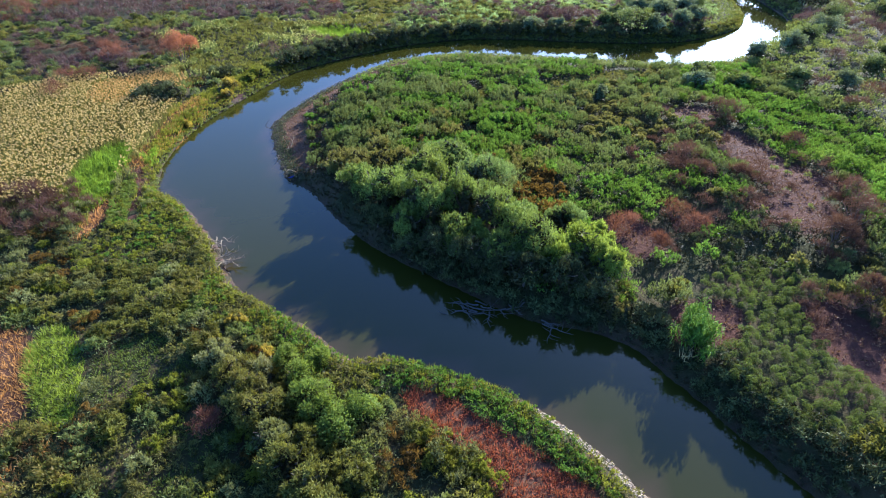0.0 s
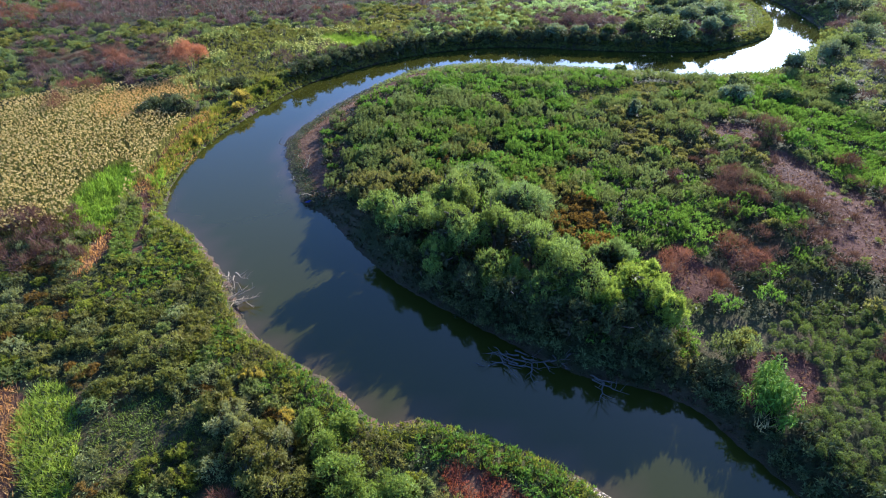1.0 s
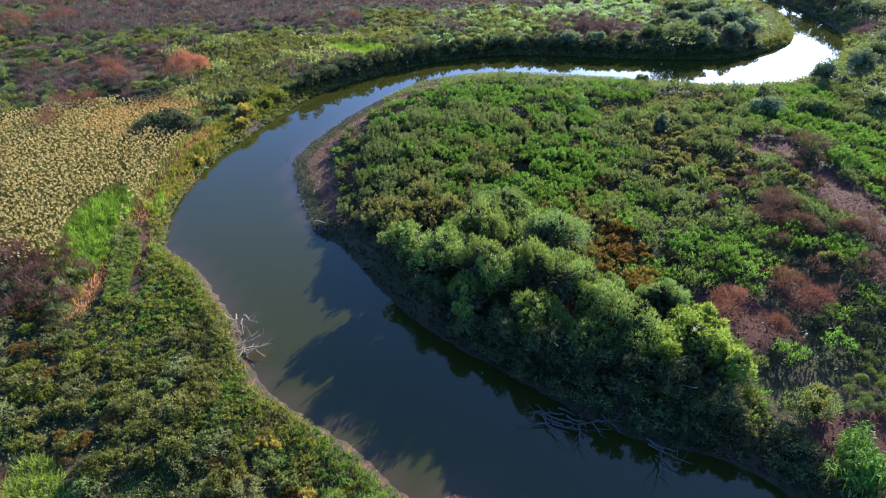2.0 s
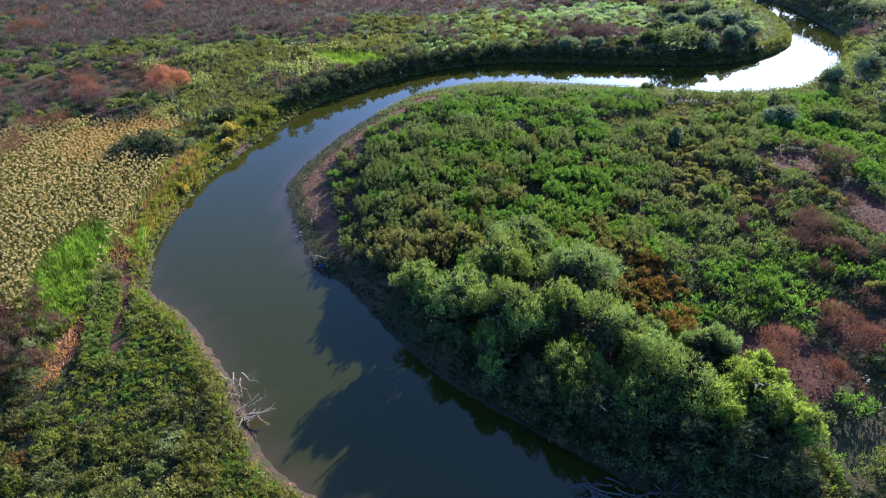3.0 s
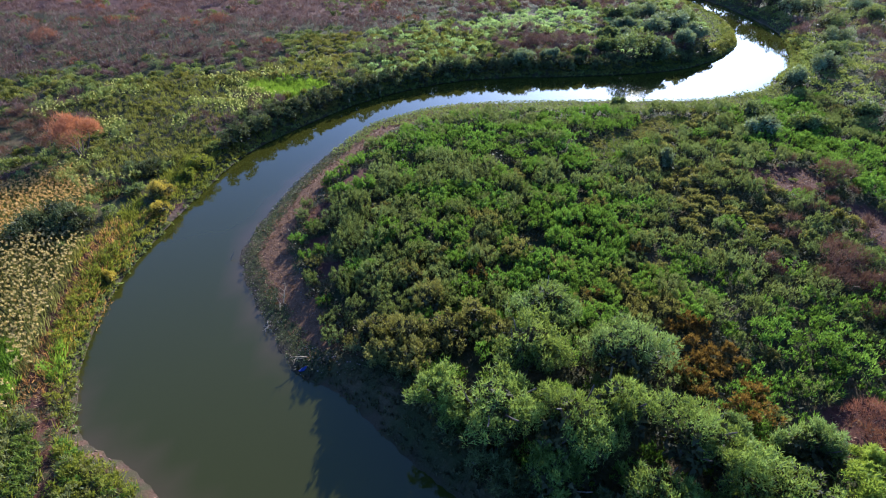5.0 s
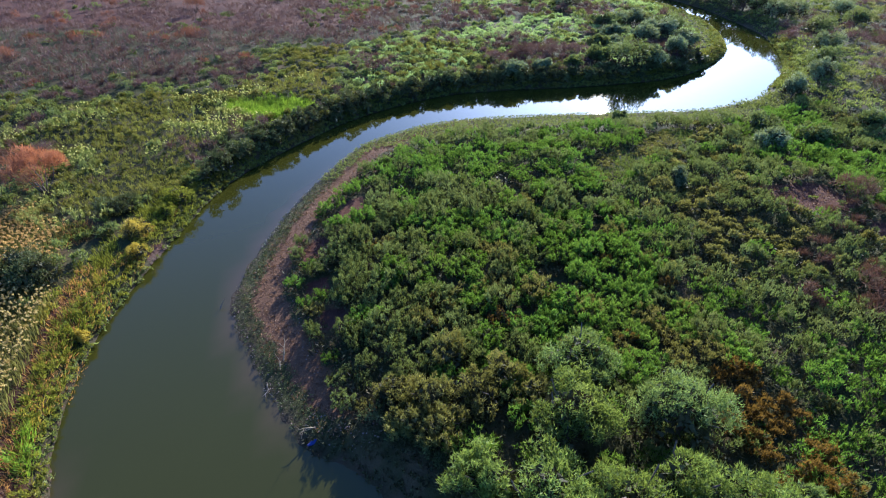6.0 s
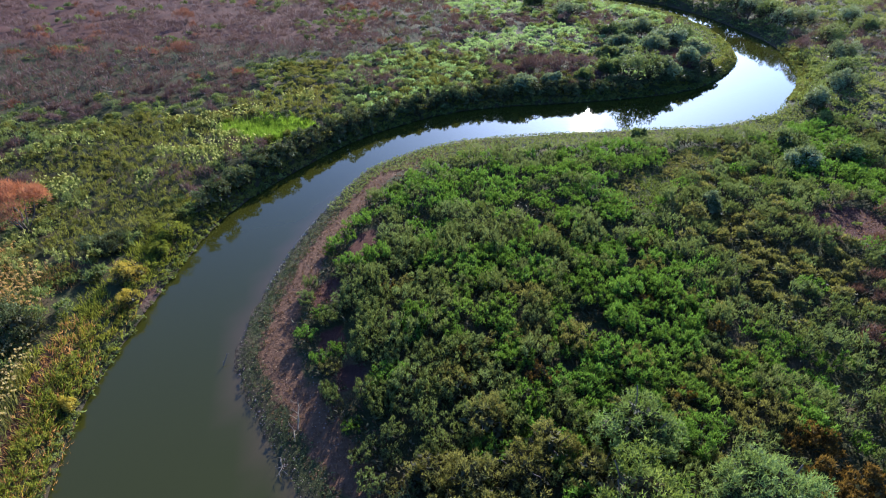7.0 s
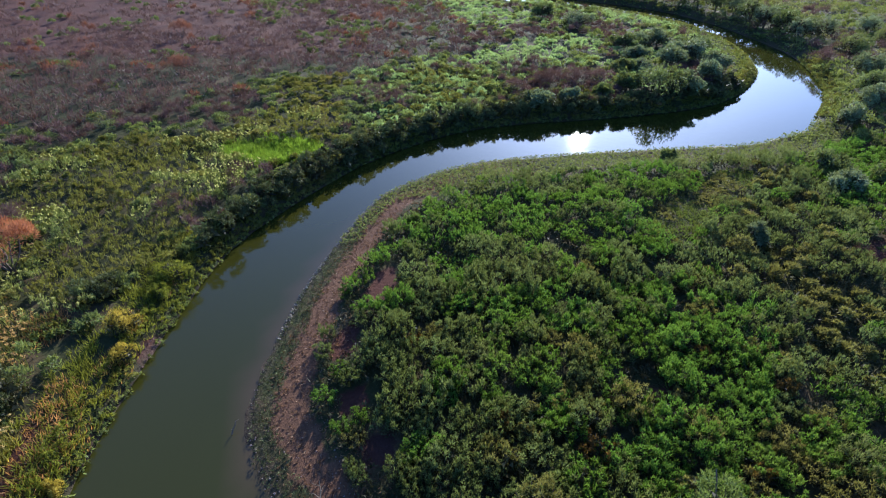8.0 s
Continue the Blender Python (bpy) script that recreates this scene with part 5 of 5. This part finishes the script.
straw = scatter(rng, -44, -30, 56, 94, 0.5, lambda x, y, u: meadow(x, y) & (shore(x, y)[0] < 5.2) & (patches(x, y, 4, 43) > 0.56) & ((x > path_line(y) + 0.4) | (y > 75)) & (bare_ground(x, y) < 0.5))
stuff("yellow_grass", [blades(rng, straw, np.full(len(straw), 0.65), 12, 0.09, 0.4, 0.85)], M_YELLOW, "yellow grass on the bank", "grass")
tip = scatter(rng, -34, 18, 12, 57, 0.7, lambda x, y, u: meadow(x, y) & (x > -38) & (shore(x, y)[0] < 13) & (y > 39) & (bare_ground(x, y) < 0.5) | meadow(x, y) & (shore(x, y)[0] < 4.8) & (x < -6) & (y > 24) & (y < 42) | meadow(x, y) & (x > -12) & (y < 33) & (shore(x, y)[0] < 4.0) & (bare_ground(x, y) < 0.4))
tip_a, tip_b, tip_c = split(rng, tip, 3.5, 91, (0.45, 0.35, 0.2))
stuff("bank_herbs", [bushes(rng, tip_a, 0.6, 0.5, 76, (0.19, 0.085), 8, 0.7, 0.65, 0.1, (0.14, 0.26))], M_SHRUB, "fresh green herbs on the low river spit", "herbs")
stuff("bank_turf", [bushes(rng, tip_b, 0.6, 0.55, 76, (0.2, 0.08), 8, 0.9, 0.6, 0.1, (0.14, 0.26))], M_GRASS, "yellow-green grassy herbs on the low river spit", "herbs")
stuff("bank_brambles", [bushes(rng, tip_c, 0.6, 0.6, 80, (0.17, 0.08), 6, 0.6)], M_OLIVE, "olive-brown herbs on the low river spit", "herbs")


def pebbles(rng, places, size):
    """Rough little stones: jittered octahedra."""
    k = len(places)
    corner = np.array([(1, 0, 0), (0, 1, 0), (-1, 0, 0), (0, -1, 0), (0, 0, 0.7), (0, 0, -0.6)], float)
    side = np.array([(0, 1, 4), (1, 2, 4), (2, 3, 4), (3, 0, 4), (1, 0, 5), (2, 1, 5), (3, 2, 5), (0, 3, 5)])
    v = places[:, None] + corner[None] * rng.uniform(0.6, 1.3, (k, 6, 3)) * size * rng.uniform(0.5, 1.4, (k, 1, 1))
    f = side[None] + np.arange(k)[:, None, None] * 6
    return v.reshape(-1, 3), f.reshape(-1, 3)


rubble = scatter(rng, 6, 24, 4, 28, 0.2, lambda x, y, u: ~shore(x, y)[1] & (shore(x, y)[0] > 0.0) & (shore(x, y)[0] < 0.95) & (u < 0.95) & (y < 25.6))
tagged(new("bank_rubble", mesh_of("bank_rubble", *pebbles(rng, rubble + np.array([0, 0, 0.06]), 0.13), M_STONE)), "pale rubble along the waterline", "rubble", kind="stuff")
gravel = scatter(rng, -30, 0, 58, 108, 0.33, lambda x, y, u: shore(x, y)[1] & (shore(x, y)[0] > 0.1) & (shore(x, y)[0] < 5.5) & (u < 0.6))
tagged(new("beach_gravel", mesh_of("beach_gravel", *pebbles(rng, gravel, 0.07), M_PEBBLE)), "small brown stones on the muddy beach", "gravel", kind="stuff")
edge_stones = scatter(rng, -24, 20, 84, 116, 0.22, lambda x, y, u: shore(x, y)[1] & (shore(x, y)[0] > -0.05) & (shore(x, y)[0] < 0.4) & (u < 0.8))
tagged(new("waterline_stones", mesh_of("waterline_stones", *pebbles(rng, edge_stones + np.array([0, 0, 0.05]), 0.1), M_STONE)), "pale stones along the inner waterline", "stones", kind="stuff")
spit = scatter(rng, -40, 0, 28, 96, 0.3, lambda x, y, u: ~shore(x, y)[1] & (shore(x, y)[0] > 0.0) & (shore(x, y)[0] < 0.5 + 0.8 * (y > 60)) & (u < 0.6) & ((y < 60) | (bare_ground(x, y) > 0.25)))
tagged(new("shore_clods", mesh_of("shore_clods", *pebbles(rng, spit, 0.12), M_CLOD)), "reddish clods of mud along the waterline", "clods", kind="stuff")


# ---- giant cane ----
def cane_clump(x, y):
    rng = np.random.RandomState(77)
    root = tagged(new("giant_cane"), "clump of tall bright green giant cane with drooping leaves", "cane")
    z = float(height(np.array([x]), np.array([y]))[0])
    root.location = (x, y, z)
    made = []
    for k in range(6):
        h = rng.uniform(1.7, 2.5)
        stem = limb(rng, (0, 0, 0), (rng.normal() * 0.15, rng.normal() * 0.15, h), 0.025, 0.008, 0.05, 5)
        sv, sf = tubes([stem], 4)
        n = 34
        at = rng.uniform(0.25, 1.0, n) * h
        az = rng.rand(n) * 6.28
        ln = rng.uniform(0.38, 0.7, n)
        out = np.stack([np.cos(az), np.sin(az), np.zeros(n)], -1)
        a = np.stack([stem[-1, 0] * at / h, stem[-1, 1] * at / h, at], -1)
        b = a + out * (ln * 0.55)[:, None] + np.array([0, 0, 0.22])
        c = a + out * ln[:, None] + np.array([0, 0, -0.15])
        w = np.stack([-np.sin(az), np.cos(az), np.zeros(n)], -1) * 0.045
        lv = np.concatenate([np.stack([a, b - w, b + w], 1), np.stack([b - w, c, b + w], 1)]).reshape(-1, 3)
        made.append((mesh_of("stem", sv, sf, M_CANE, np.full(len(sv), 0.3)), from_tris("leaf_blades", lv.reshape(-1, 3, 3), rng.rand(2 * n), M_CANE)))
    for i in range(88):
        sm, lm = made[i % 6]
        t = rng.rand()
        px, py = 0.6 - 1.0 * t + rng.normal() * 0.42, 1.6 - 3.0 * t + rng.normal() * 0.4
        ob = part("stalk", sm, root)
        gz = float(height(np.array([x + px]), np.array([y + py]))[0]) - z
        ob.matrix_basis = pose(px, py, gz, rng.normal() * 9 + 10 * t, rng.normal() * 9, rng.uniform(0, 360))
        part("leaf", lm, ob)
    dry_v, dry_t = blades(rng, np.array([[-0.6, -1.8, 0.2]]) + rng.normal(size=(14, 3)) * np.array([0.7, 0.4, 0.1]), np.full(14, 1.1), 4, 0.05, 0.1, 1.2)
    part("dry_leaf", from_tris("dry_leaf", dry_v, dry_t, M_PLUME), root, "pale dry hanging leaves")
    return root


cane_clump(19.9, 31.2)


# ---- blue sheet on the beach ----
def blue_sheet(x, y):
    rng = np.random.RandomState(9)
    u, v = np.meshgrid(np.linspace(-0.55, 0.55, 13), np.linspace(-0.2, 0.2, 6))
    z = 0.04 + 0.06 * np.sin(u * 5 + v * 4) + 0.06 * np.cos(v * 11 - u * 2) + 0.12 * (1 - np.abs(v) * 3)
    top = np.stack([u + rng.normal(size=u.shape) * 0.02, v * (1.1 - 0.5 * np.abs(u)), z], -1).reshape(-1, 3)
    n = len(top)
    vs = np.vstack([top, top - np.array([0, 0, 0.03])])
    i = np.arange(n).reshape(6, 13)
    q = np.stack([i[:-1, :-1], i[:-1, 1:], i[1:, 1:], i[1:, :-1]], -1).reshape(-1, 4)
    ring = np.concatenate([i[0, :], i[1:, -1], i[-1, -2::-1], i[-2:0:-1, 0]])
    nxt = np.roll(ring, -1)
    f = np.vstack([q, q[:, ::-1] + n, np.stack([ring, ring + n, nxt + n, nxt], -1)])
    ob = tagged(new("plastic_sheet", mesh_of("plastic_sheet", vs, f, M_BLUE, rounded=True)), "crumpled dark blue plastic sheet at the waterline", "plastic sheet")
    ob.matrix_basis = pose(x, y, float(height(np.array([x]), np.array([y]))[0]), 0, 0, 25) @ Matrix.Scale(0.75, 4)


blue_sheet(-18.7, 59.5)


# ---- thinner scrub on the plain round about ----
def close_by(x, y):
    return (np.abs(x) < 62) & (y > -26) & (y < 16)


close = scatter(rng, -62, 62, -26, 16, 2.5, lambda x, y, u: (shore(x, y)[0] > 1.5) & close_by(x, y) & (u < 0.9), 0.42, False)
kind_a, kind_b = split(rng, close, 12, 73, (0.6, 0.4))
stuff("near_plain_shrubs", [bushes(rng, kind_a, 1.6, 1.1, 80, (0.46, 0.22), 10, 0.5)], M_BRAMBLE, "dark green scrub on the open plain", "shrubs")
stuff("near_plain_herbs", [bushes(rng, kind_b, 1.6, 0.9, 80, (0.46, 0.21), 10, 0.6)], M_OLIVE, "olive herbs on the open plain", "shrubs")
rest = scatter(rng, -165, 180, -75, 250, 3.6, lambda x, y, u: (shore(x, y)[0] > 1.5) & ~close_by(x, y) & (u < 0.8), 0.42, False)
kind_a, kind_b = split(rng, rest, 18, 71, (0.6, 0.4))
stuff("plain_shrubs", [bushes(rng, kind_a, 2.0, 1.4, 14, (1.0, 0.6), 7, 0.5)], M_BRAMBLE, "green scrub on the open plain", "shrubs")
stuff("plain_scrub", [bushes(rng, kind_b, 2.0, 1.4, 14, (1.0, 0.56), 7, 0.6)], M_OLIVE, "olive scrub on the open plain", "shrubs")
